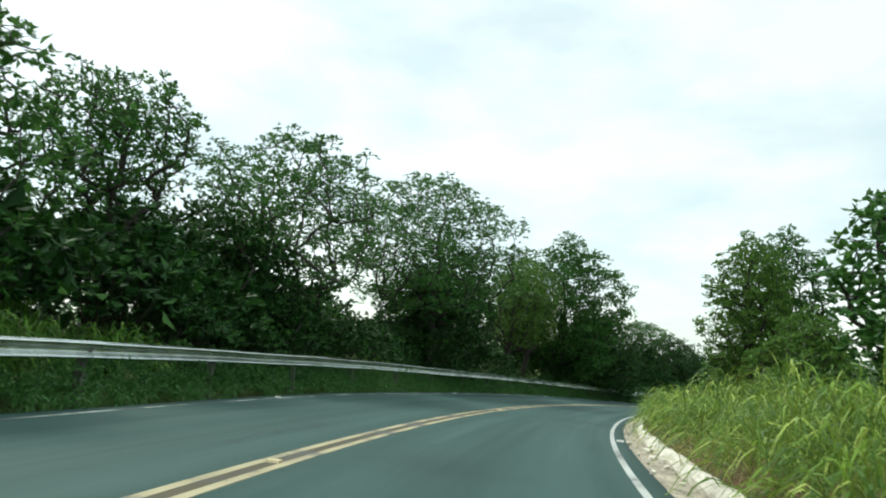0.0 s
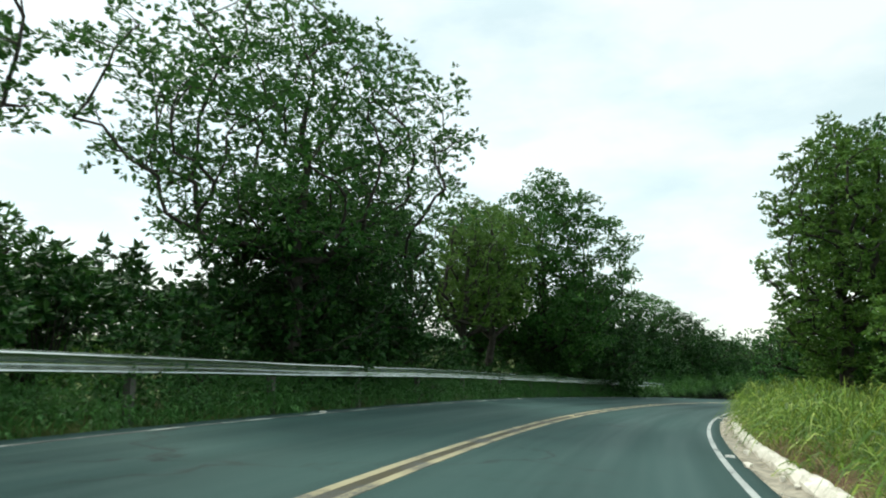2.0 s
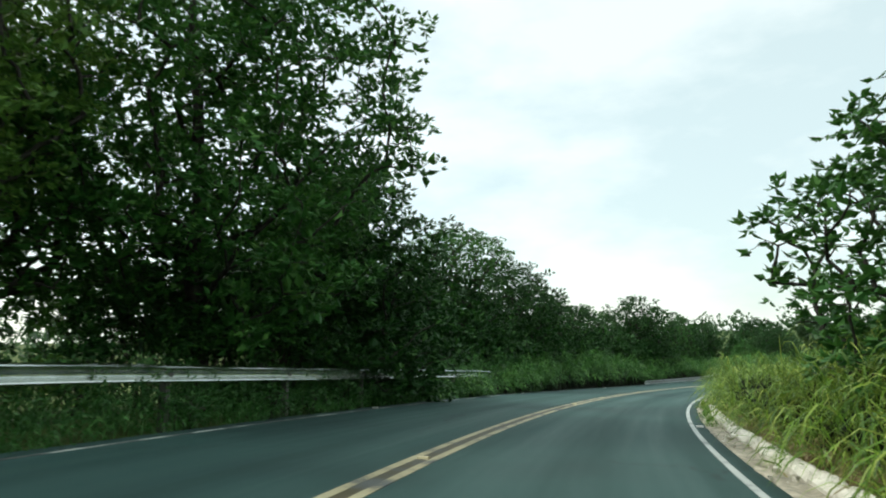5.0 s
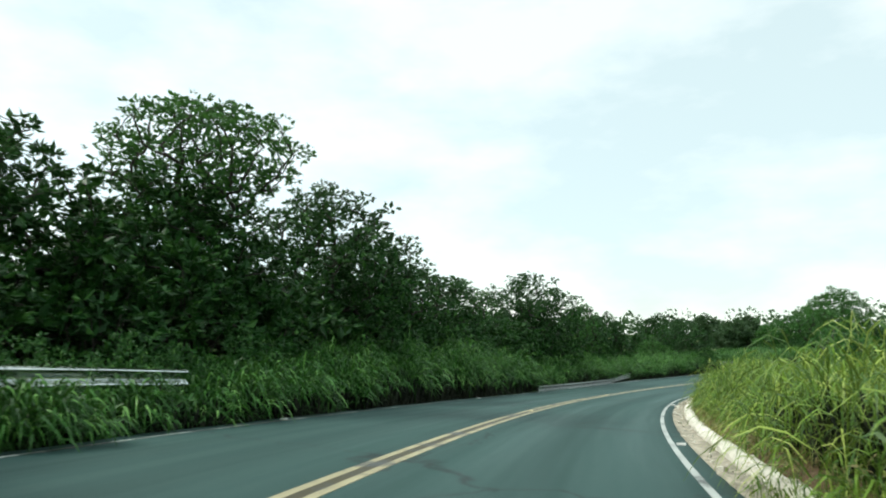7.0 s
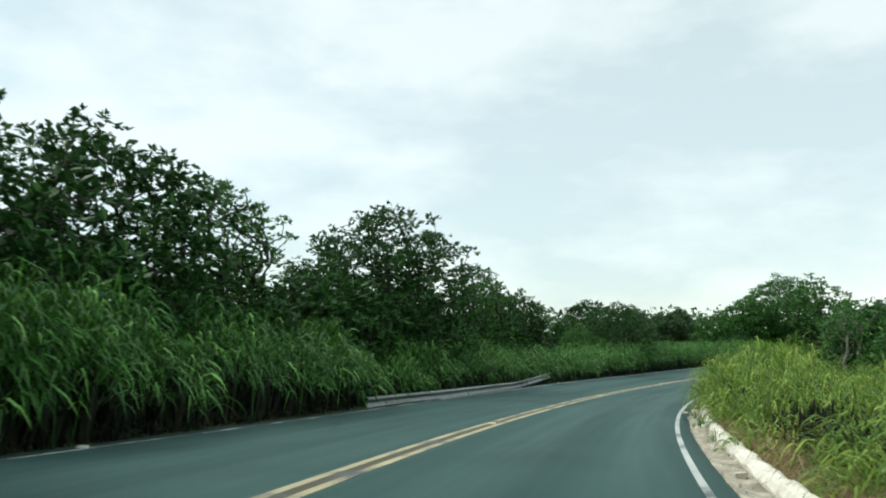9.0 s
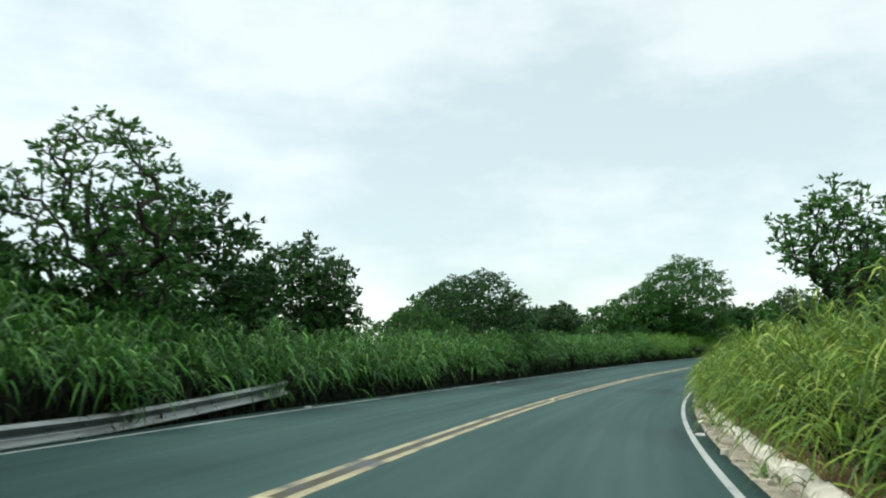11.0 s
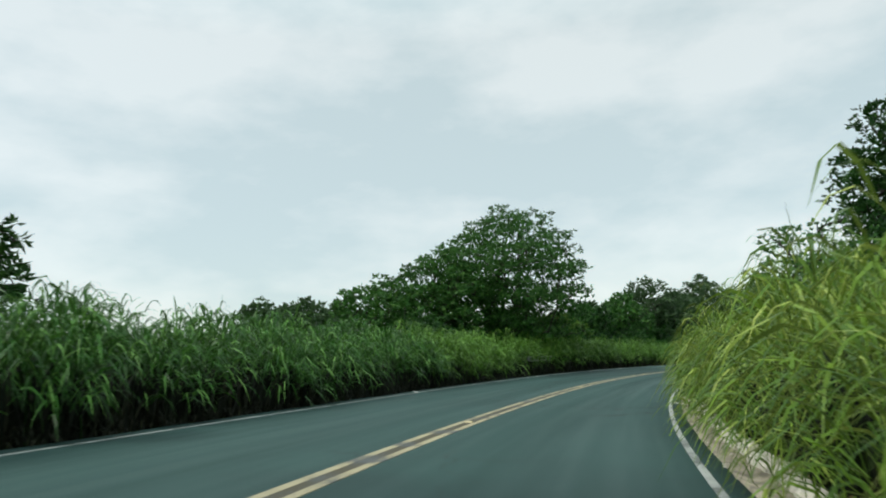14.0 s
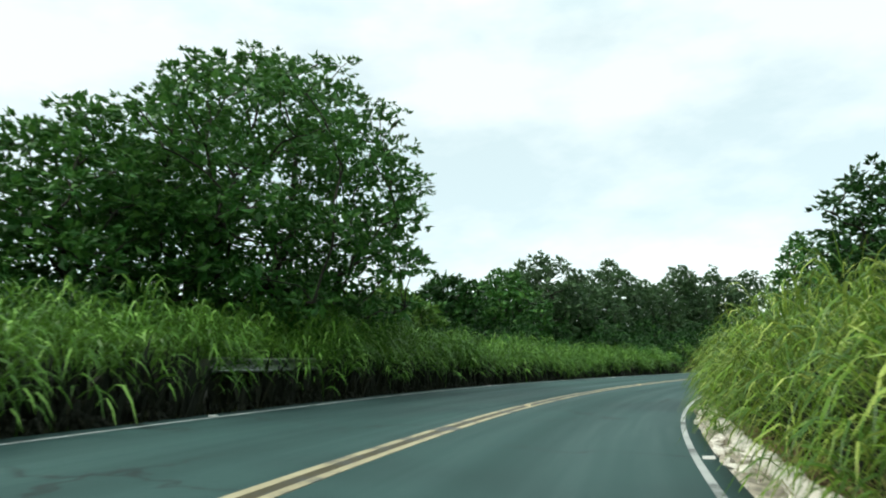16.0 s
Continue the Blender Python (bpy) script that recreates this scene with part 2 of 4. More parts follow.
SOIL = soil_material()
POST_STEEL = plain_material("weathered_post_steel", (0.10, 0.10, 0.085), 0.7)
STUD_WHITE = plain_material("white_stud", (0.58, 0.58, 0.54))
STUD_YELLOW = plain_material("yellow_stud", (0.55, 0.47, 0.28))
DRY = leaf_material("dry_grass", (0.15, 0.125, 0.045), (0.25, 0.215, 0.085), (0.36, 0.32, 0.15), 0.3)

# ---- the road's line ----
STEP = 0.5
LINE_S = np.arange(-60.0, 320.0, STEP)
_knots = -25.0 + 25.0 * np.arange(len(BEND))
_k, _g = np.interp(LINE_S, _knots, BEND), np.interp(LINE_S, _knots, GRADE)
LINE_B = np.interp(LINE_S, _knots, BANK)


def summed(v):
    out = np.concatenate([[0.0], np.cumsum((v[1:] + v[:-1]) / 2 * STEP)])
    return out - np.interp(0.0, LINE_S, out)


LINE_TH = summed(_k)
_mid = (LINE_TH[1:] + LINE_TH[:-1]) / 2
LINE_X = np.concatenate([[0.0], np.cumsum(np.sin(_mid) * STEP)])
LINE_Y = np.concatenate([[0.0], np.cumsum(np.cos(_mid) * STEP)])
LINE_X -= np.interp(0.0, LINE_S, LINE_X)
LINE_Y -= np.interp(0.0, LINE_S, LINE_Y)
LINE_Z = summed(_g)


def at(s, off, h=0.0):
    """Places h above the road's plane, s along its centre line and off to its right (arrays or numbers)."""
    s, off, h = np.broadcast_arrays(np.asarray(s, float), np.asarray(off, float), np.asarray(h, float))
    th = np.interp(s, LINE_S, LINE_TH)
    x = np.interp(s, LINE_S, LINE_X) + off * np.cos(th)
    y = np.interp(s, LINE_S, LINE_Y) - off * np.sin(th)
    z = np.interp(s, LINE_S, LINE_Z) - np.clip(off, -12, 12) * np.interp(s, LINE_S, LINE_B) + h
    z = z - np.interp(s, [78, 90, 105, 116, 128], [0.0, 0.06, 0.10, 0.07, 0.0]) * np.clip(-off, 0, 5.5) / 4.33    # the outer lane falls away here
    return np.stack([x, y, z], -1)


def heading(s):
    return float(np.interp(s, LINE_S, LINE_TH))


def lie(off):
    """Height of the ground over the road's plane, by the distance from the centre line."""
    return np.interp(off, [-60, -30, -14, -9, -6.2, -5.2, -4.9, 4.3, 4.7, 5.6, 8, 14, 30, 60],
                     [-3.5, -2.0, -0.5, 0.0, 0.05, -0.03, -0.11, -0.11, 0.05, 0.14, 0.35, 0.6, 0.6, 0.4])


def on_ground(s, off, h=0.0):
    return at(s, off, lie(np.asarray(off, float)) + h)


# ---- meshes ----
def raw_mesh(name, verts, quads, material, uv=None, smooth=False):
    """A mesh from arrays of places and of four-cornered faces."""
    verts, quads = np.asarray(verts, np.float32), np.asarray(quads, np.int32)
    me = bpy.data.meshes.new(name)
    me.vertices.add(len(verts))
    me.vertices.foreach_set("co", verts.ravel())
    me.loops.add(quads.size)
    me.loops.foreach_set("vertex_index", quads.ravel())
    me.polygons.add(len(quads))
    me.polygons.foreach_set("loop_start", np.arange(0, quads.size, 4, dtype=np.int32))
    me.polygons.foreach_set("use_smooth", np.full(len(quads), smooth))
    if uv is not None:
        layer = me.uv_layers.new(name="UVMap")
        layer.data.foreach_set("uv", np.asarray(uv, np.float32)[quads.ravel()].ravel())
    me.update(calc_edges=True)
    me.validate()
    me.materials.append(material)
    return me


def part(name, bm, material, parent, label=""):
    me = bpy.data.meshes.new(name)
    bm.to_mesh(me)
    bm.free()
    me.materials.append(material)
    ob = new(name, me)
    ob.parent = parent
    return tagged(ob, label)


def sheet(nu, nv):
    """Faces of a grid of nu by nv places."""
    i = np.arange(nu * nv).reshape(nu, nv)
    return np.stack([i[:-1, :-1], i[1:, :-1], i[1:, 1:], i[:-1, 1:]], -1).reshape(-1, 4)


def ribbon(name, s, offs, hs, material, jitter=None, smooth=True):
    """A strip along the road: a cross-section of offs and heights swept over s."""
    S, O = np.meshgrid(s, offs, indexing="ij")
    Hh = np.broadcast_to(np.asarray(hs, float), S.shape).copy()
    if jitter is not None:
        dO, dH = jitter(S, O)
        O, Hh = O + dO, Hh + dH
    v = at(S, O, Hh).reshape(-1, 3)
    return raw_mesh(name, v, sheet(*S.shape)[:, ::-1], material, np.stack([O, S], -1).reshape(-1, 2), smooth)


def wob(x, y, seed=0.0):
    """Smooth noise in -1..1 from sums of sines."""
    return (np.sin(x * 1.7 + y * 2.3 + seed) + np.sin(x * 3.9 - y * 1.1 + seed * 2.1)
            + np.sin(x * 0.61 + y * 5.3 + seed * 0.7)) / 3


# ---- ground, road, markings ----
def build_ground():
    fine = np.arange(-60, 260, 2.5)
    out = np.array([8, 20, 45, 90, 180, 400, 900, 2000, 4000.0])
    gx = np.concatenate([fine[0] - out[::-1], fine, fine[-1] + out])
    gy = np.concatenate([fine[0] - out[::-1], fine, fine[-1] + out])
    X, Y = np.meshgrid(gx, gy, indexing="ij")
    P = np.stack([X.ravel(), Y.ravel()], -1)
    use = slice(0, None, 2)
    lx, ly = LINE_X[use], LINE_Y[use]
    near = np.empty(len(P), int)
    for a in range(0, len(P), 4000):
        d = (P[a:a + 4000, None, 0] - lx) ** 2 + (P[a:a + 4000, None, 1] - ly) ** 2
        near[a:a + 4000] = d.argmin(1)
    th, zz, bb = LINE_TH[use][near], LINE_Z[use][near], LINE_B[use][near]
    off = (P[:, 0] - lx[near]) * np.cos(th) - (P[:, 1] - ly[near]) * np.sin(th)
    dist = np.hypot(P[:, 0] - lx[near], P[:, 1] - ly[near])
    off = np.where(dist > np.abs(off) + 3, dist * np.sign(off), off)
    z = zz - np.clip(off, -12, 12) * bb + lie(np.clip(off, -60, 60))
    z = np.where(np.abs(off) < 6.5, z - 0.12, z)
    far = np.clip((np.abs(off) - 50) / 120, 0, 1)
    z = z * (1 - far) + far * (-8.0) + np.where(np.abs(off) > 12, 0.25 * wob(P[:, 0] * 0.2, P[:, 1] * 0.2), 0)
    me = raw_mesh("ground", np.column_stack([P, z]), sheet(len(gx), len(gy)), GROUND, smooth=True)
    return tagged(new("ground", me), "grassy brown soil on both sides of the road", "ground", kind="structure")


build_ground()
ROAD_S = np.arange(-55.0, 310.0, 1.0)
offs = np.array([-4.85, -4.75, -4.33, -3, -1.5, 0, 1.2, 2.4, 3.6, 3.86, 3.9])
hs = np.array([-0.15, 0, 0, 0, 0, 0, 0, 0, 0, 0, -0.15])


def road_edge(S, O):
    return np.where(O < -4.7, 0.10 * wob(S * 0.8, S * 0.13), 0.0), np.zeros_like(S)


tagged(new("road", ribbon("road", ROAD_S, offs, hs, ASPHALT, road_edge)),
       "worn grey asphalt road with faint cracks and tyre tracks", "road", kind="structure")


def stripe(name, off, width, material, label, s0=-55.0, s1=309.0, height=0.006):
    s = np.arange(s0, s1 + 0.1, 1.0)
    me = ribbon(name, s, [off - width / 2 - 0.001, off - width / 2, off + width / 2, off + width / 2 + 0.001],
                [0.0, height, height, 0.0], material, smooth=False)
    return tagged(new(name, me), label, "road marking", kind="structure")


stripe("centre_line_1", -0.135, 0.115, YELLOW, "worn solid yellow line of the double centre line")
stripe("centre_line_2", 0.135, 0.115, YELLOW, "worn solid yellow line of the double centre line")
stripe("centre_line_3", 0.0, 0.153, OLD_PAINT, "dirty brown remains of old paint between the yellow lines", height=0.004)
stripe("edge_line_1", 3.6, 0.085, WHITE, "thin white edge line beside the kerb")
stripe("edge_line_2", -4.33, 0.09, WHITE_OLD, "faded white edge line beside the grass verge", -55.0, 112.0)
stripe("edge_line_3", -4.33, 0.09, WHITE, "thin white edge line beside the grass verge", 112.0, 309.0)


def gutter_shape(S, O):
    rough = 0.03 * wob(S * 2.1, O * 7) + 0.015 * wob(S * 7.3, O * 13, 2)
    return np.where((O < 3.95), 0.05 * wob(S * 2.9, S * 0.37, 1.0), 0.0), np.where((O > 3.9) & (O < 4.3), rough * 0.6, 0.0)


gut_s = np.arange(-20.0, 240.0, 0.4)
tagged(new("gutter", ribbon("gutter", gut_s, [3.84, 3.88, 3.98, 4.08, 4.2, 4.3], [-0.12, 0.012, -0.005, -0.012, 0.01, -0.12],
                            CONCRETE, gutter_shape)),
       "cracked concrete gutter strip with broken edges", "gutter", kind="structure")


def soil_shape(S, O):
    return 0.10 * wob(S * 0.9, O * 2.0, 3.0) * (O > 5.2), 0.03 * wob(S * 2.3, O * 5.0, 1.0) + 0.015 * wob(S * 6.1, O * 11.0, 4.0)


soil_off = np.array([4.36, 4.5, 4.7, 4.95, 5.2, 5.5, 5.8])
tagged(new("verge_soil", ribbon("verge_soil", np.arange(-20.0, 240.0, 0.5), soil_off, lie(soil_off) + np.array([-0.1, 0.05, 0.07, 0.07, 0.06, 0.05, -0.15]), SOIL, soil_shape)),
       "bare reddish brown soil with dead straw behind the kerb", "soil", kind="structure")


# ---- guardrail ----
W_PROFILE = [(0.00, 0.155), (0.030, 0.155), (0.072, 0.128), (0.085, 0.108), (0.012, 0.020), (0.0, 0.0),
             (0.0, -0.025), (0.010, -0.040), (0.078, -0.105), (0.085, -0.125), (0.045, -0.152), (0.0, -0.155)]


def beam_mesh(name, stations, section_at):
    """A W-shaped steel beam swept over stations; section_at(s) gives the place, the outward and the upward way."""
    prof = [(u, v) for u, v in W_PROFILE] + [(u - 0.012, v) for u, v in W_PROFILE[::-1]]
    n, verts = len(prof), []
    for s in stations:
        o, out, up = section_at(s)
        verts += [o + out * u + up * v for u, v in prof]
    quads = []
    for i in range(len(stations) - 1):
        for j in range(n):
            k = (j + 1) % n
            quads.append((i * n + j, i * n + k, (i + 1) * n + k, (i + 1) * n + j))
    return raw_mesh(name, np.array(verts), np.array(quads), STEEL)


RAIL_OFF, RAIL_TOP = -5.3, 1.06


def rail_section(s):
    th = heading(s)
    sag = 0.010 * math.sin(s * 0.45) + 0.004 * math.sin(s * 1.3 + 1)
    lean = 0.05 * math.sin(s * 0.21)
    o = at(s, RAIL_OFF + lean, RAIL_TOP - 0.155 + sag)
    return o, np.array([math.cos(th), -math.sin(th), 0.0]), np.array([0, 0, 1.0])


def box(bm, x0, x1, y0, y1, z0, z1, m=Matrix()):
    r = bmesh.ops.create_cube(bm, size=1.0)
    bmesh.ops.transform(bm, verts=r["verts"], matrix=m @ Matrix.Translation(((x0 + x1) / 2, (y0 + y1) / 2, (z0 + z1) / 2))
                        @ Matrix.Diagonal((x1 - x0, y1 - y0, z1 - z0, 1)))


def build_guardrail(s0, s1, label, dull=False):
    rail = new("guardrail")
    tagged(rail, label, "guardrail")
    for s in np.arange(s0, s1, 4.0):
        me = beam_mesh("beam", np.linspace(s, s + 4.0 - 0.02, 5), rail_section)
        if dull:
            me.materials[0] = OLD_STEEL
        new("beam", me).parent = rail
    post_me = spacer_me = None
    for s in np.arange(s0, s1, 4.0):
        post = new("post", post_me) if post_me else part("post", post_shape(), POST_STEEL, rail)
        post.parent, post_me = rail, post.data
        spacer = new("spacer", spacer_me) if spacer_me else part("spacer", spacer_shape(), POST_STEEL, post)
        spacer.parent, spacer_me = post, spacer.data
        o = at(s, RAIL_OFF - 0.075 + 0.05 * math.sin(s * 0.21), 0.0)
        post.matrix_basis = pose(*o, 1.5 * math.sin(s * 2.3), 2.0 * math.sin(s * 1.7), -math.degrees(heading(s)))


def post_shape():
    """A C-shaped steel post."""
    bm = bmesh.new()
    box(bm, -0.014, 0.0, -0.06, 0.06, -0.25, 1.02)
    box(bm, -0.14, -0.014, -0.06, -0.048, -0.25, 1.02)
    box(bm, -0.14, -0.014, 0.048, 0.06, -0.25, 1.02)
    return bm


def spacer_shape():
    """The block between post and beam, with the heads of its two bolts."""
    bm = bmesh.new()
    box(bm, 0.0, 0.058, -0.05, 0.05, 0.80, 1.0)
    for z in (0.86, 0.94):
        bmesh.ops.create_cone(bm, cap_ends=True, segments=6, radius1=0.016, radius2=0.014, depth=0.02,
                              matrix=Matrix.Translation((0.03, 0.056, z)) @ Matrix.Rotation(radians(90), 4, "X"))
    return bm


build_guardrail(-20.0, 80.0, "galvanised steel guardrail on posts along the road verge")
build_guardrail(153.4, 157.4, "short length of dull steel guardrail overgrown by tall grass", True)
build_guardrail(189.5, 193.5, "short length of dull steel guardrail overgrown by tall grass", True)


def build_fallen_rail(s0, s1, off0, off1, h0, h1, tilt):
    """Torn-off beams, still bolted end to end, lying on edge; the far end sticks up."""
    def fr(s):
        u = (s - s0) / (s1 - s0)
        th = heading(s)
        o = at(s, off0 + (off1 - off0) * u + 0.05 * math.sin(s * 0.9), h0 + (h1 - h0) * max(0, (u - 0.45) / 0.55) ** 1.5)
        side = np.array([math.cos(th), -math.sin(th), 0.0])
        a = radians(tilt + 5 * math.sin(s * 0.5))
        return o, side * math.cos(a) + np.array([0, 0, 1.0]) * math.sin(a), np.array([0, 0, 1.0]) * math.cos(a) - side * math.sin(a)
    root = tagged(new("fallen_rail"), "fallen steel guardrail beam lying along the road edge", "guardrail beam")
    mid = (s0 + s1) / 2
    for a, b in ((s0, mid - 0.02), (mid + 0.02, s1)):
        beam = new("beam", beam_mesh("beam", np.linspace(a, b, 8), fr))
        beam.data.materials[0] = OLD_STEEL
        beam.parent = root
    bm = bmesh.new()
    box(bm, -0.03, -0.014, -0.3, 0.3, -0.14, 0.14)
    plate = part("splice_plate", bm, POST_STEEL, root)
    o, out, up = fr(mid)
    plate.matrix_basis = pose(*o, 0, -tilt, -math.degrees(heading(mid)))


build_fallen_rail(107.2, 117.2, -4.74, -4.50, 0.15, 0.15, -6)
build_fallen_rail(117.3, 127.5, -4.55, -4.92, 0.15, 0.44, -4)


# ---- trees ----
def tubes(lines, sides=6):
    """Tapered round limbs along lists of places with radii, as arrays."""
    V, Q, n0 = [], [], 0
    ang = np.linspace(0, 2 * math.pi, sides, endpoint=False)
    for pts, rad in lines:
        pts, rad = np.asarray(pts, float), np.asarray(rad, float)
        d = np.gradient(pts, axis=0)
        d /= np.linalg.norm(d, axis=1, keepdims=True) + 1e-9
        a = np.cross(d, np.array([0.31, 0.87, 0.38]))
        a /= np.linalg.norm(a, axis=1, keepdims=True) + 1e-9
        b = np.cross(d, a)
        ring = pts[:, None] + rad[:, None, None] * (np.cos(ang)[None, :, None] * a[:, None] + np.sin(ang)[None, :, None] * b[:, None])
        V.append(ring.reshape(-1, 3))
        i = n0 + np.arange(len(pts) * sides).reshape(len(pts), sides)
        j = np.roll(i, -1, 1)
        Q.append(np.stack([i[:-1], j[:-1], j[1:], i[1:]], -1).reshape(-1, 4))
        n0 += len(pts) * sides
    return np.concatenate(V), np.concatenate(Q)


def unit(v):
    return v / (np.linalg.norm(v, axis=-1, keepdims=True) + 1e-9)


def leaf_arrays(rng, centre, axis, length, width, level_out=0.0):
    """One folded four-cornered leaf for each centre; level_out turns its face to the sky."""
    n = len(centre)
    side = unit(np.cross(axis, unit(rng.normal(size=(n, 3)) + np.array([0, 0, level_out]))))
    nrm = np.cross(axis, side)
    L, Wd = length[:, None], width[:, None]
    p0 = centre
    p1 = centre + axis * L * 0.45 + side * Wd * 0.5 + nrm * Wd * 0.18
    p2 = centre + axis * L - nrm * L * 0.12
    p3 = centre + axis * L * 0.45 - side * Wd * 0.5 + nrm * Wd * 0.18
    return np.stack([p0, p1, p2, p3], 1).reshape(-1, 3), np.arange(4 * n).reshape(-1, 4)


def bent(rng, a, b, n, wobble):
    u = np.linspace(0, 1, n)[:, None]
    p = a + (b - a) * u
    p[1:-1] += rng.normal(size=(n - 2, 3)) * wobble
    p[:, 2] += np.sin(u[:, 0] * math.pi) * wobble * 1.5
    return p


def foliage(rng, centres, q, flat, leaf, per=8, cover=1.0, core=0.5):
    """Domed clumps of leaves: rosettes of drooping leaves at the twig ends over each clump, and larger filler leaves
    inside.
    Gives the leaves' arrays and, for each clump, some places where its twigs end."""
    centres, q = np.asarray(centres, float), np.asarray(q, float)
    n = np.maximum(5, (cover * 1.7 * (q / leaf) ** 2).astype(int))
    of = np.repeat(np.arange(len(q)), n)
    d = unit(rng.normal(size=(len(of), 3)) + np.array([0, 0, 0.4]))
    d[:, 2] = np.where(d[:, 2] < -0.4, -0.6 * d[:, 2], d[:, 2])
    out = 0.70 + 0.34 * rng.random(len(of)) + 0.30 * (rng.random(len(of)) < 0.12) * rng.random(len(of))
    tip = centres[of] + d * (q[of] * out)[:, None] * np.array([1.15, 1.15, flat])
    of2 = np.repeat(np.arange(len(of)), per)
    ang = rng.uniform(0, 2 * math.pi, len(of2))
    ring = np.stack([np.cos(ang), np.sin(ang), np.zeros(len(of2))], -1)
    axis = unit(ring * 0.85 + d[of2] * 0.6 + rng.normal(size=(len(of2), 3)) * 0.28 + np.array([0, 0, -0.2]))
    C, A = [tip[of2] + axis * leaf * 0.25 * rng.random((len(of2), 1))], [axis]
    ln = [leaf * (0.65 + 0.6 * rng.random(len(of2)))]
    # oversized leaves added to keep light out, so the clump's inside goes dark
    m = np.maximum(2, (core * 2.4 * (q / leaf) ** 2).astype(int))
    deep = np.repeat(np.arange(len(q)), m)
    e = unit(rng.normal(size=(len(deep), 3)))
    C.append(centres[deep] + e * (q[deep] * 0.66 * rng.random(len(deep)) ** 0.5)[:, None] * np.array([1, 1, flat]))
    A.append(unit(e + rng.normal(size=(len(deep), 3))))
    ln.append(leaf * rng.uniform(1.2, 1.9, len(deep)))
    C, A, ln = np.concatenate(C), np.concatenate(A), np.concatenate(ln)
    first = np.concatenate([[0], np.cumsum(n)[:-1]])
    ends = [tip[f:f + min(5, k)] for f, k in zip(first, n)]
    return leaf_arrays(rng, C, A, ln, ln * (0.42 + 0.2 * rng.random(len(C))), 1.6), ends


CROWNS = {                                       # breadth of a crown from its foot to its top
    "round": (0.60, 0.86, 1.0, 0.94, 0.70, 0.22),
    "vase": (0.18, 0.38, 0.70, 1.0, 0.88, 0.34),
    "mound": (0.92, 1.0, 0.96, 0.82, 0.58, 0.16),
    "column": (0.60, 0.82, 0.92, 0.86, 0.66, 0.24),
}
CROWN_WORDS = {"round": "a rounded crown", "vase": "an open crown on rising limbs", "mound": "a broad crown near the ground",
               "column": "a narrow upright crown"}


def crown_spots(rng, H, R, base, shape, q_mean, gap):
    """Places of the clumps of a crown, none too near another, the outer ones first."""
    spots, sizes, shoots = [], [], 0
    for i in range(700):
        u = rng.random()
        wide = float(np.interp(u, (0, 0.15, 0.4, 0.65, 0.85, 1.0), CROWNS[shape])) * R
        shoot = i % 20 == 19 and len(sizes) > 8 and shoots < 0.14 * len(sizes)                         # small tufts on shoots that stand out from the crown
        q = q_mean * (rng.uniform(0.4, 0.6) if shoot else rng.uniform(0.75, 1.35) if len(sizes) < 25 else rng.uniform(0.6, 1.0))
        a, rr = rng.uniform(0, 2 * math.pi), rng.uniform(0.95, 1.08) if shoot else rng.random() ** 0.5
        wide = max(0.1, (wide - q * 0.4) * (1 + 0.16 * math.sin(2 * a + H) + 0.12 * math.sin(3 * a + 5 * u + R)))
        z = H * base + (H * (1 - base) - q * 0.35) * (u ** 0.9) * (1.0 - 0.06 * rr if shoot else 1 - 0.12 * rr)
        c = np.array([math.cos(a) * rr * wide, math.sin(a) * rr * wide, max(z, q * 0.5)])
        if spots and (np.linalg.norm((np.array(spots) - c) * np.array([1, 1, 1.25]), axis=1) < 1.16 * gap * (q + np.array(sizes)) * 0.5).any():
            continue
        spots.append(c)
        sizes.append(q)
        shoots += shoot
    return np.array(spots), np.array(sizes)


def grow(rng, trunk, spots):
    """Limbs from the trunk to every clump: each leaves the nearest wood below it, and thickens with all it carries.
    Gives a list of (limb number, places, radii)."""
    P, up, limb = [p for p in trunk], list(range(-1, len(trunk) - 1)), [-1] * len(trunk)
    chains, limbs = [], 0
    low = 2 if len(trunk) > 4 else 1
    for i in np.argsort(np.linalg.norm(spots - trunk[len(trunk) // 2], axis=1)):
        c = spots[i]
        D = c - np.array(P)
        flat = np.hypot(D[:, 0], D[:, 1])
        cost = np.linalg.norm(D, axis=1) + 1.3 * np.maximum(0, 0.35 * flat - D[:, 2]) + np.where(np.arange(len(P)) < low, 50, 0)
        k = int(cost.argmin())
        b = bent(rng, P[k], c, 4, 0.05 * np.linalg.norm(c - P[k]))[1:]
        if limb[k] < 0:
            limbs += 1
        no = limbs - 1 if limb[k] < 0 else limb[k]
        ids = [k]
        for p in b:
            up.append(ids[-1])
            P.append(p)
            limb.append(no)
            ids.append(len(P) - 1)
        chains.append((no, ids))
    load = np.zeros(len(P))
    for no, ids in chains:
        j = ids[-1]
        while j >= 0:
            load[j] += 1
            j = up[j]
    P = np.array(P)
    out = []
    for no, ids in chains:
        r = 0.020 * np.maximum(load[ids], 1) ** 0.5
        r[0] = min(r[0], r[1] * 1.15)
        out.append((no, P[ids], r))
    return out


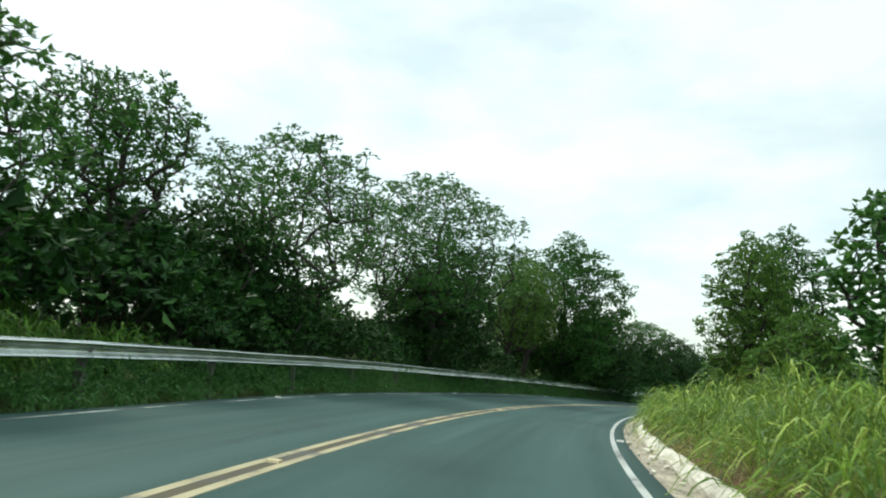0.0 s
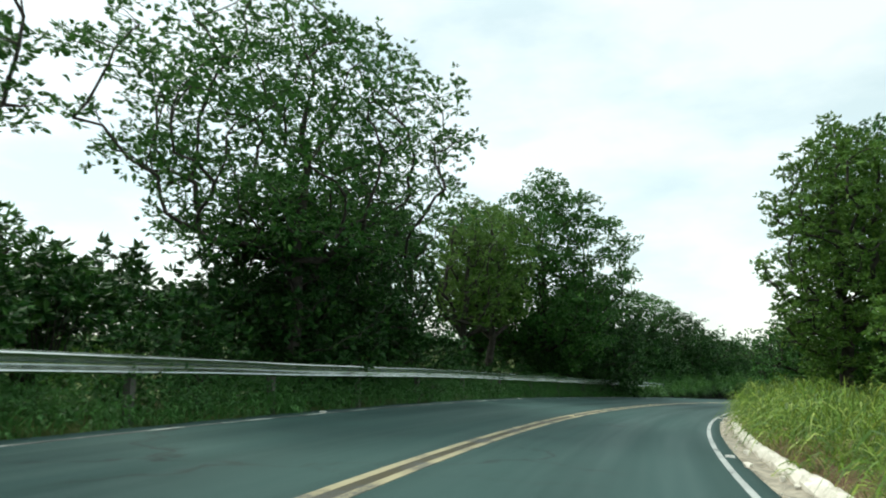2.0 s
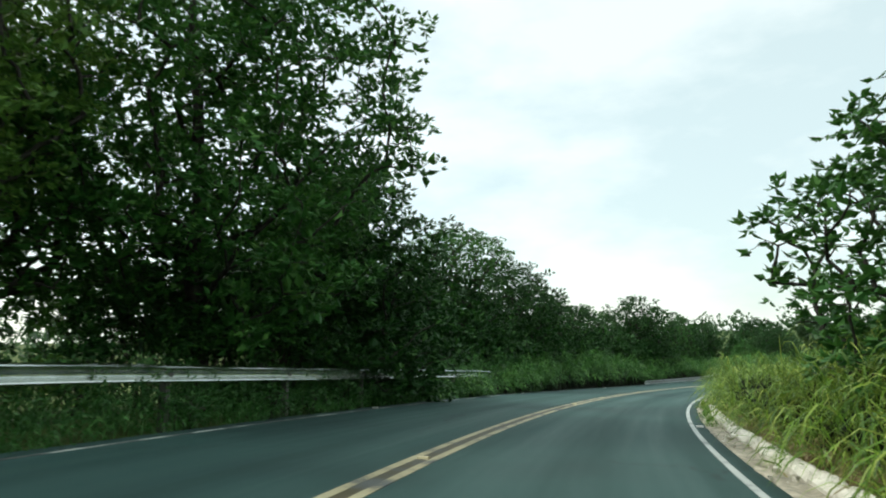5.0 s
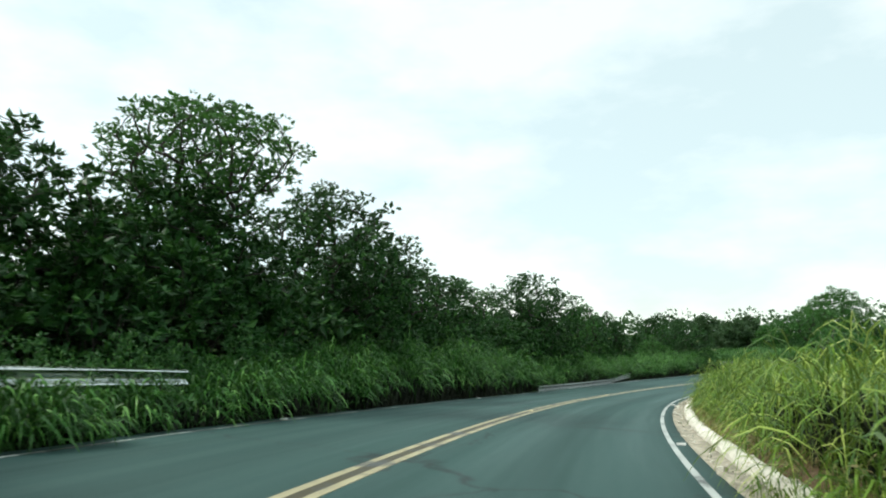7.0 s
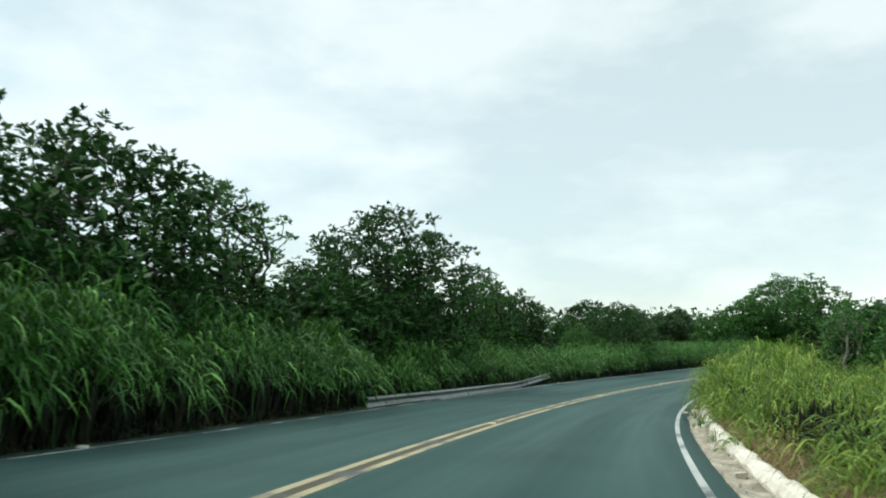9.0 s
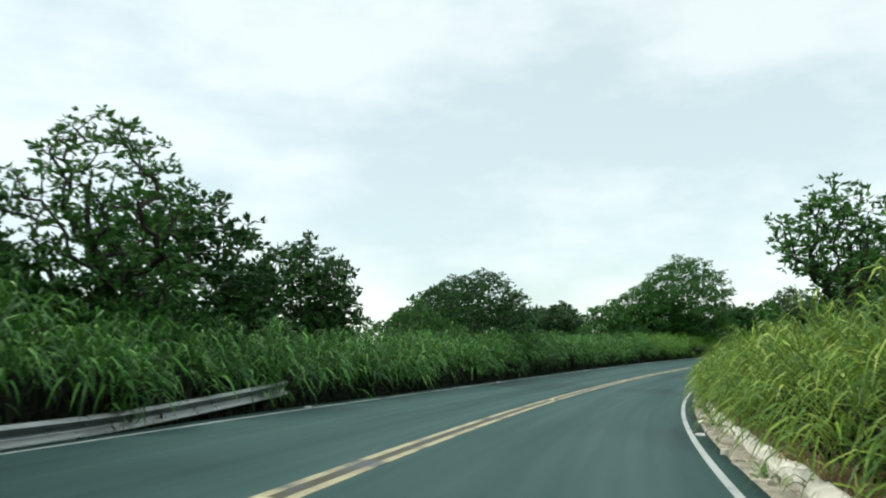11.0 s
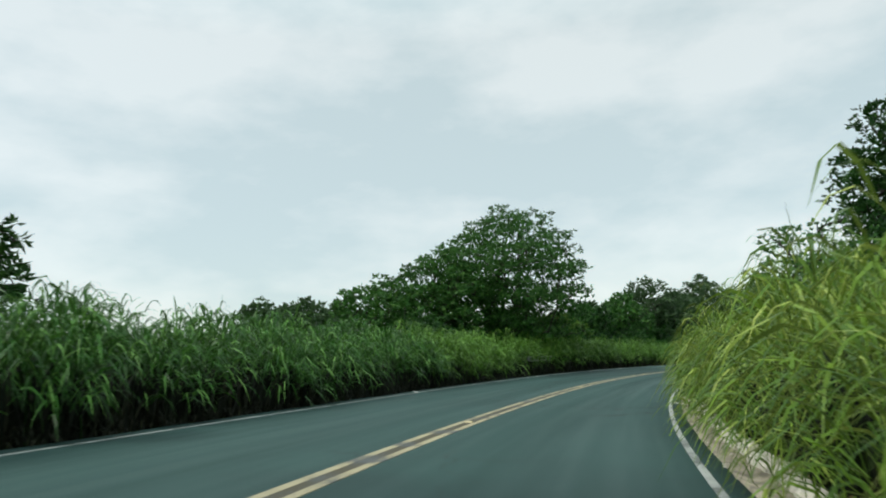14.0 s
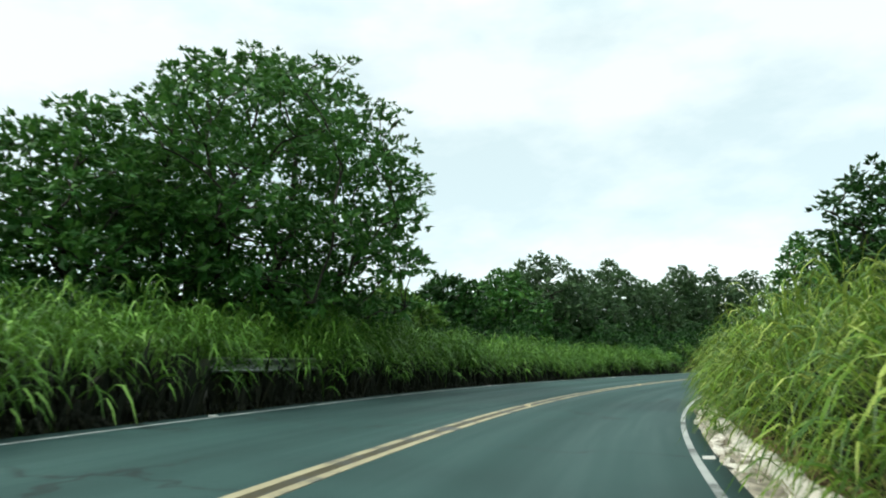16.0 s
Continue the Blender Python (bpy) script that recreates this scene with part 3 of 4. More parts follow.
def tree(s, off, height, radius, seed, mat, base, shape, leaf, cover=1.0, gap=1.25, clump=0.19, label="", bark=None):
    """A broad-leaved tree: an Empty at its foot with a trunk (its limbs on it) and a crown."""
    rng = np.random.default_rng(seed)
    H, R = height, radius
    far = s > 205 or off < -16
    leaf *= 1.4 if far else 1.18 if s > 60 else 1.05
    q_mean = float(np.clip(R * clump, 0.45, 0.95))
    spots, sizes = crown_spots(rng, H, R, base, shape, q_mean, gap)
    (lv, lq), ends = foliage(rng, spots, sizes, 0.66, leaf, 6, cover * 1.1, 0.3 if cover < 0.9 else 0.8)
    top = np.array([rng.normal() * 0.10 * R, rng.normal() * 0.10 * R, H * 0.72])
    r0 = 0.017 * H * (0.85 + 0.3 * rng.random()) + 0.04
    trunk_pts = bent(rng, np.array([0, 0, -0.3]), top, 9, 0.10)
    lines = grow(rng, trunk_pts, spots)
    by_limb = collections.defaultdict(list)
    for no, pts, r in lines:
        by_limb[no].append((pts, np.minimum(r, r0 * 0.6)))
    for (no, pts, r), tips in zip(lines, [ends[i] for i in np.argsort(np.linalg.norm(spots - trunk_pts[4], axis=1))]):
        for e in tips[:2] if not far else []:
            by_limb[no].append((bent(rng, pts[-1], e, 3, 0.04), np.array([0.016, 0.011, 0.004])))
    root = new("tree")
    root.matrix_basis = pose(*on_ground(s, off, -0.12), 0, 0, 0)
    words = {"dark_leaves": "dark green", "green_leaves": "green", "light_green_leaves": "light yellow-green", "hazed_far_leaves": "haze-dulled green"}
    tagged(root, label or ("tall " if H > 9.5 else "small " if H < 5 else "") + words[mat.name] + " tree with " + CROWN_WORDS[shape], "tree", "saplings over the grass" if bark else "roadside trees")
    body = [(trunk_pts, np.linspace(r0, r0 * 0.3, 9) + r0 * np.array([0.4, 0.1, 0, 0, 0, 0, 0, 0, 0]))]
    if far:
        body += [ln for no in by_limb for ln in by_limb[no]]
    trunk = new("trunk", raw_mesh("trunk", *tubes(body, 3 if far else 9), bark or BARK, smooth=True))
    trunk.parent = root
    if not far:
        for no in by_limb:
            ob = new("limb", raw_mesh("limb", *tubes(by_limb[no], 3), bark or BARK, smooth=True))
            ob.parent = trunk
    crown = new("crown", raw_mesh("crown", lv, lq, mat))
    crown.parent = root
    return root


def shrub(s, off, height, radius, seed, mat=None, leaf=0.16, clumps=9, cover=1.0, label=""):
    """A low leafy bush whose stems rise from one foot."""
    rng = np.random.default_rng(seed)
    C, Q = [], []
    for i in range(clumps):
        a = i * 2.399 + rng.random()
        rr = 0.75 * math.sqrt((i + 0.3) / clumps)
        Q.append(radius * rng.uniform(0.26, 0.40) * (9 / clumps) ** 0.3)
        C.append((math.cos(a) * rr * radius, math.sin(a) * rr * radius, max(0.3 * Q[-1], (height - Q[-1] * 0.7) * (1 - 0.75 * rr ** 1.6) * rng.uniform(0.7, 1.0))))
    (lv, lq), ends = foliage(rng, C, Q, 0.9, leaf, 7, cover, 0.3)
    stems = []
    for c, tips in zip(np.array(C), ends):
        stems.append((bent(rng, np.array([0.0, 0, -0.15]), c, 4, 0.05), np.linspace(0.03, 0.012, 4)))
        stems += [(bent(rng, c, e, 3, 0.03), np.array([0.012, 0.008, 0.003])) for e in tips[:1 if clumps > 12 else 3]]
    root = new("bush")
    root.matrix_basis = pose(*on_ground(s, off, -0.08), 0, 0, 0)
    tagged(root, label or "dark green leafy bush on the road verge", "bush", "thicket bushes below the trees" if clumps > 12 else "bushes on the road verge")
    for nm, v, q, m, sm in (("stem", *tubes(stems, 3), BARK, True), ("foliage", lv, lq, mat or WEED, False)):
        ob = new(nm, raw_mesh(nm, v, q, m, smooth=sm))
        ob.parent = root
    return root


TREES = [
    # s, off, height, radius, material, foot of the crown, shape, leaf length, cover, gap between clumps
    (4, -11.5, 9.5, 3.6, LEAF_DARK, 0.2, "round", 0.2, 1.0, 1.2),
    (14.8, -9.2, 8.6, 3.2, LEAF_MID, 0.1, "round", 0.17, 0.8, 1.3),
    (21.3, -10.2, 9.2, 2.7, LEAF_MID, 0.3, "vase", 0.14, 0.8, 1.25),
    (28.2, -8.9, 9.9, 4.1, LEAF_MID, 0.28, "round", 0.14, 0.76, 1.34),
    (39.2, -7.3, 11.7, 5.3, LEAF_MID, 0.33, "round", 0.145, 0.78, 1.28),
    (45.2, -8.9, 9.4, 2.7, LEAF_DARK, 0.08, "round", 0.17, 0.95, 1.25),
    (49.5, -9.3, 8.8, 2.0, LEAF_DARK, 0.05, "column", 0.16, 1.0, 1.22),
    (53.9, -8.2, 10.1, 2.9, LEAF_LIGHT, 0.32, "round", 0.15, 0.8, 1.3),
    (57.5, -8.6, 11.0, 3.3, LEAF_LIGHT, 0.34, "round", 0.16, 0.95, 1.25),
    (60.5, -10.5, 8.8, 2.6, LEAF_MID, 0.3, "column", 0.18, 1.0, 1.2),
    (64.0, -7.8, 14.6, 5.0, LEAF_MID, 0.12, "round", 0.17, 1.05, 1.2),
    (70.8, -7.9, 9.4, 4.3, LEAF_DARK, 0.02, "mound", 0.19, 1.1, 1.15),
    (74, -10.5, 8.6, 3.2, LEAF_DARK, 0.1, "round", 0.2, 1.0, 1.2),
    (80, -10.2, 7.0, 3.2, LEAF_DARK, 0.05, "mound", 0.19, 1.1, 1.15),
    (85.7, -9.7, 9.8, 3.4, LEAF_MID, 0.46, "vase", 0.14, 0.75, 1.2),
    (92.6, -9.4, 9.2, 3.9, LEAF_DARK, 0.06, "round", 0.16, 0.98, 1.24),
    (96.7, -9.8, 8.3, 2.7, LEAF_DARK, 0.08, "round", 0.18, 0.9, 1.25),
    (102.0, -9.4, 7.6, 3.4, LEAF_DARK, 0.06, "round", 0.17, 1.0, 1.25),
    (106.5, -9.3, 7.0, 2.1, LEAF_MID, 0.2, "vase", 0.13, 0.7, 1.45),
    (112.3, -9.5, 5.5, 3.4, LEAF_DARK, 0.04, "mound", 0.17, 1.1, 1.2),
    (116.5, -8.8, 8.6, 4.1, LEAF_DARK, 0.06, "round", 0.16, 1.0, 1.25),
    (125.6, -8.4, 7.0, 2.0, LEAF_MID, 0.12, "round", 0.14, 0.8, 1.35),
    (123, -11.5, 6.8, 2.8, LEAF_DARK, 0.06, "round", 0.2, 1.0, 1.2),
    (131, -10.6, 6.9, 3.0, LEAF_DARK, 0.06, "round", 0.2, 1.0, 1.2),
    (139, -11.8, 6.8, 2.8, LEAF_DARK, 0.06, "round", 0.2, 1.0, 1.2),
    (145.4, -9.6, 4.1, 1.8, LEAF_MID, 0.1, "mound", 0.12, 1.0, 1.22),
    (151.0, -8.6, 6.3, 4.3, LEAF_DARK, 0.12, "round", 0.16, 0.85, 1.32),
    (167.5, -20, 8.6, 3.5, LEAF_DARK, 0.2, "round", 0.25, 1.0, 1.2),
    (147, -17, 5.2, 2.6, LEAF_DARK, 0.06, "mound", 0.25, 1.0, 1.2),
    (157.5, -17, 5.4, 2.8, LEAF_DARK, 0.06, "mound", 0.25, 1.0, 1.2),
    (176, -26, 5.4, 2.8, LEAF_FAR_HAZE, 0.06, "mound", 0.3, 1.0, 1.2),
    (184, -31, 5.8, 3.0, LEAF_FAR_HAZE, 0.06, "mound", 0.3, 1.0, 1.2),
    (190, -37.2, 6.4, 3.0, LEAF_FAR_HAZE, 0.06, "mound", 0.32, 1.0, 1.2),
    (203, -43.9, 11.2, 3.2, LEAF_FAR_HAZE, 0.3, "vase", 0.34, 1.0, 1.2),
    (207.5, -38.7, 10.6, 2.8, LEAF_FAR_HAZE, 0.3, "round", 0.34, 1.0, 1.2),
    (216.5, -47.1, 8.0, 3.6, LEAF_FAR_HAZE, 0.06, "mound", 0.38, 1.0, 1.2),
    (230.5, -40.4, 8.4, 3.8, LEAF_FAR_HAZE, 0.06, "mound", 0.38, 1.0, 1.2),
    (243.5, -45.5, 9.0, 4.0, LEAF_FAR_HAZE, 0.06, "mound", 0.38, 1.0, 1.2),
    (259, -46, 9.5, 4.2, LEAF_FAR_HAZE, 0.06, "mound", 0.4, 1.0, 1.2),
    (196, -27.5, 8.4, 2.6, LEAF_FAR_HAZE, 0.25, "round", 0.3, 1.0, 1.25),
    (198, -32.1, 8.8, 2.6, LEAF_FAR_HAZE, 0.25, "round", 0.3, 1.0, 1.25),
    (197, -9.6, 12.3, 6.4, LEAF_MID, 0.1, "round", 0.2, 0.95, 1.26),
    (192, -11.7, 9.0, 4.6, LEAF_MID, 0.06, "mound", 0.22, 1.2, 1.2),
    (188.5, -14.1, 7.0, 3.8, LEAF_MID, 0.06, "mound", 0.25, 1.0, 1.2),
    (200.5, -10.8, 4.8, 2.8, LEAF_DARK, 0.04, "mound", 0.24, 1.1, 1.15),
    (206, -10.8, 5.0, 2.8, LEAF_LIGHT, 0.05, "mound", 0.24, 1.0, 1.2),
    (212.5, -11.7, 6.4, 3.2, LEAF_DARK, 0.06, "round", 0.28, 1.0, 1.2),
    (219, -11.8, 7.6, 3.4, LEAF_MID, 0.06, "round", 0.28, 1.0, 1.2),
    (227, -13.3, 10.2, 3.7, LEAF_FAR_HAZE, 0.06, "round", 0.3, 1.0, 1.2),
    (235.5, -15.4, 9.8, 3.8, LEAF_FAR_HAZE, 0.06, "round", 0.32, 1.0, 1.2),
    (244, -16.8, 12.6, 4.2, LEAF_FAR_HAZE, 0.06, "round", 0.34, 1.0, 1.2),
    (252.5, -18.2, 11.6, 4.0, LEAF_FAR_HAZE, 0.06, "round", 0.34, 1.0, 1.2),
    (262, -19.7, 14.6, 4.0, LEAF_FAR_HAZE, 0.06, "round", 0.36, 1.0, 1.2),
    (272, -21.8, 15.5, 4.2, LEAF_FAR_HAZE, 0.06, "round", 0.38, 1.0, 1.2),
    (283, -23.5, 16.5, 4.4, LEAF_FAR_HAZE, 0.06, "round", 0.38, 1.0, 1.2),
    (228.5, -23.9, 9.0, 4.0, LEAF_FAR_HAZE, 0.06, "mound", 0.36, 1.0, 1.2),
    (241.5, -27.1, 9.0, 4.2, LEAF_FAR_HAZE, 0.06, "mound", 0.36, 1.0, 1.2),
    (257, -29.5, 10.0, 4.2, LEAF_FAR_HAZE, 0.06, "mound", 0.38, 1.0, 1.2),
    (21, 10.2, 6.2, 2.5, LEAF_MID, 0.12, "round", 0.2, 1.0, 1.25),
    (165.5, 6.3, 3.9, 1.25, LEAF_MID, 0.35, "column", 0.095, 0.7, 1.3),
    (52.5, 8.0, 12.1, 3.0, LEAF_LIGHT, 0.12, "round", 0.16, 1.0, 1.2),
    (58.3, 9.8, 13.4, 3.6, LEAF_MID, 0.08, "round", 0.17, 1.0, 1.2),
    (47, 11, 6.4, 3.0, LEAF_LIGHT, 0.04, "mound", 0.19, 1.0, 1.2),
    (60.0, 7.1, 5.6, 3.1, LEAF_MID, 0.06, "round", 0.16, 0.8, 1.3),
    (66, 12, 7.0, 3.0, LEAF_MID, 0.06, "mound", 0.22, 1.0, 1.2),
    (122, 12.0, 3.8, 2.0, LEAF_MID, 0.06, "mound", 0.19, 1.0, 1.2),
    (130, 11.0, 4.4, 2.2, LEAF_DARK, 0.06, "mound", 0.19, 1.0, 1.2),
    (138, 8.3, 6.8, 2.2, LEAF_MID, 0.3, "vase", 0.17, 0.7, 1.35),
    (146, 12.0, 5.4, 2.6, LEAF_DARK, 0.08, "round", 0.2, 1.0, 1.2),
    (178.5, 12.7, 11.4, 3.7, LEAF_DARK, 0.06, "mound", 0.17, 1.25, 1.15),
    (186, 12.5, 7.0, 2.5, LEAF_DARK, 0.06, "round", 0.22, 1.0, 1.2),
    (197, 11.6, 6.8, 2.4, LEAF_MID, 0.2, "round", 0.22, 0.9, 1.25),
    (205.5, 10.0, 8.2, 3.0, LEAF_DARK, 0.2, "round", 0.2, 0.8, 1.3),
    (217.5, 9.0, 6.6, 2.8, LEAF_MID, 0.06, "vase", 0.22, 0.8, 1.3),
    (230, 9.0, 9.0, 3.0, LEAF_FAR_HAZE, 0.06, "round", 0.28, 1.0, 1.2),
    (242, 9.5, 10.0, 3.2, LEAF_FAR_HAZE, 0.06, "round", 0.3, 1.0, 1.2),
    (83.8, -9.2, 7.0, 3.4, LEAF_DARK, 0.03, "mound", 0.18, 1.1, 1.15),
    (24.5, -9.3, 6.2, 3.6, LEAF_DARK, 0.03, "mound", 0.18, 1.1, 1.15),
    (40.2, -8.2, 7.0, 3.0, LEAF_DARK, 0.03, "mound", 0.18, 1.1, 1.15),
    (222, 5.9, 8.2, 2.0, LEAF_MID, 0.1, "vase", 0.2, 0.8, 1.3),
    (33.0, -10.5, 4.6, 2.5, LEAF_MID, 0.05, "mound", 0.18, 0.9, 1.25),
]
for i, row in enumerate(TREES):
    tree(*row[:4], 100 + i, *row[4:])

# slim pale saplings that stand over the grass on the bank
for i, (s, off, H, R) in enumerate(((126.0, 9.6, 4.3, 0.8), (128.3, 10.4, 4.8, 0.9), (130.4, 9.4, 4.2, 0.7), (133.0, 10.2, 4.9, 0.9))):
    tree(s, off, H, R, 260 + i, LEAF_MID, 0.55, "round", 0.14, 0.8, 1.3, 0.3, "slim sapling with a pale bare stem over the grass", PALE_BARK)


def dead_sapling(s, off, height, seed):
    """A thin bare stem with a few crooked twigs near its top."""
    rng = np.random.default_rng(seed)
    root = tagged(new("dead_sapling"), "thin dead leafless sapling with pale crooked twigs", "tree")
    root.matrix_basis = pose(*on_ground(s, off, -0.12))
    stem = bent(rng, np.array([0, 0, -0.2]), np.array([0.25, -0.2, height]), 10, 0.07)
    trunk = new("trunk", raw_mesh("trunk", *tubes([(stem, np.linspace(0.05, 0.012, 10))], 6), PALE_BARK, smooth=True))
    trunk.parent = root
    for i in range(6):
        a, foot = rng.uniform(0, 6.3), stem[4 + i * 5 // 6]
        end = foot + np.array([math.cos(a) * 0.6, math.sin(a) * 0.6, rng.uniform(0.7, 1.3)])
        twig = bent(rng, foot, end, 5, 0.06)
        fork = bent(rng, twig[2], twig[2] + np.array([math.sin(a) * 0.3, -math.cos(a) * 0.3, 0.35]), 4, 0.04)
        limb = new("limb", raw_mesh("limb", *tubes([(twig, np.linspace(0.017, 0.006, 5)), (fork, np.linspace(0.01, 0.005, 4))], 4), PALE_BARK, smooth=True))
        limb.parent = trunk


dead_sapling(51.6, -9.6, 9.4, 61)

# the dark undergrowth below the trees: a few leafy bushes, repeated
srng = np.random.default_rng(5)
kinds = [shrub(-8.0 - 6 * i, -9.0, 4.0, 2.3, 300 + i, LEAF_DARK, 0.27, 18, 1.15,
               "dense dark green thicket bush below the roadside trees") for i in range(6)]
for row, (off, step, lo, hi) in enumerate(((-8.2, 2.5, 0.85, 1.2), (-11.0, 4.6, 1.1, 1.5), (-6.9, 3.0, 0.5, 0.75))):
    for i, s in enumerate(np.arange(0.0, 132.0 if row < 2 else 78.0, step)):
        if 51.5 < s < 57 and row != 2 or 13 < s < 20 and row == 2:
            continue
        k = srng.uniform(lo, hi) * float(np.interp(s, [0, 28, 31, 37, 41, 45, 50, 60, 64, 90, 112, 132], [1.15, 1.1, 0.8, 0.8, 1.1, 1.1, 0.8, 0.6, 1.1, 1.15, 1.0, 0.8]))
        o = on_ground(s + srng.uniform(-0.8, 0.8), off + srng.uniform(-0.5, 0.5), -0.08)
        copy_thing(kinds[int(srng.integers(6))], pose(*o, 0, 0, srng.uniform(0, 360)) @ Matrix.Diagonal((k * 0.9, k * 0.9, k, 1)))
for s in np.arange(185.0, 204.0, 2.6):
    o, k = on_ground(s, -10.5 + srng.uniform(-1.5, 1.5), -0.08), srng.uniform(0.8, 1.1)
    copy_thing(kinds[int(srng.integers(6))], pose(*o, 0, 0, srng.uniform(0, 360)) @ Matrix.Diagonal((k, k, k, 1)))
for i, s in enumerate(np.arange(0.0, 80.0, 2.2)):
    if 13 < s < 19:                              # tall grass stands there
        continue
    shrub(s + srng.uniform(-0.6, 0.6), -6.5 - srng.uniform(0, 0.7), srng.uniform(0.9, 1.6), srng.uniform(0.8, 1.2), 400 + i,
          (WEED, LEAF_MID, WEED, LEAF_LIGHT)[i % 4], 0.13, 8, 0.9)
for i, s in enumerate(np.arange(196.0, 240.0, 3.0)):
    shrub(s, -6.8 - srng.uniform(0, 1.0), srng.uniform(1.8, 2.8), srng.uniform(1.4, 1.9), 500 + i, (LEAF_LIGHT, LEAF_MID)[i % 2], 0.2, 9, 1.0)
for i, s in enumerate(np.concatenate([[43.0, 44.6, 50.2, 55.5], np.arange(60.0, 80.0, 2.4)])):
    shrub(s + srng.uniform(-0.5, 0.5), -5.05 - srng.uniform(0, 0.2), srng.uniform(0.6, 1.1), srng.uniform(0.5, 0.75), 560 + i, WEED, 0.1, 7, 1.0,
          "dark weedy bush in front of the guardrail")
for i, s in enumerate(np.arange(206.0, 300.0, 2.0)):
    o, k = on_ground(s, (-8.6, -12.5)[i % 2] + srng.uniform(-1.0, 1.0), -0.08), srng.uniform(0.7, 1.0) * (1.0, 1.6)[i % 2]
    copy_thing(kinds[int(srng.integers(6))], pose(*o, 0, 0, srng.uniform(0, 360)) @ Matrix.Diagonal((k, k, k, 1)))


# ---- tall grass ----
def blades(rng, base, length, width, droop, tilt, face, joints=5):
    """Long arching grass blades: five places along each (three in hidden growth), narrowing to the tip."""
    n = len(base)
    pick = [0, 1, 2, 3, 4] if joints == 5 else [0, 2, 3, 4] if joints == 4 else [0, 2, 4]
    ang = rng.uniform(0, 2 * math.pi, n)
    d = unit(np.stack([np.cos(ang), np.sin(ang), np.zeros(n)], -1) + face)
    u = np.array([0, 0.3, 0.58, 0.82, 1.0])[pick]
    L, dr = length[:, None], droop[:, None]
    hor = L * (np.sin(tilt)[:, None] * u + 0.30 * dr * u ** 2)
    ver = L * (np.cos(tilt)[:, None] * u - 0.80 * dr * u ** 3.2)
    mid = base[:, None] + d[:, None] * hor[..., None]
    mid[..., 2] += ver
    sa = np.arctan2(d[:, 1], d[:, 0]) + math.pi / 2 + rng.normal(0, 0.45, n)
    side = np.stack([np.cos(sa), np.sin(sa), 0.3 * rng.normal(size=n)], -1)
    wd = width[:, None] * np.array([0.5, 0.95, 1.0, 0.7, 0.06])[pick]
    a = mid + side[:, None] * wd[..., None] / 2
    b = mid - side[:, None] * wd[..., None] / 2
    v = np.stack([a, b], 2)
    i = np.arange(n)[:, None, None] * 2 * joints + np.array([[j, j + 1, j + 3, j + 2] for j in range(0, 2 * joints - 2, 2)])
    return v.reshape(-1, 3), i.reshape(-1, 4)


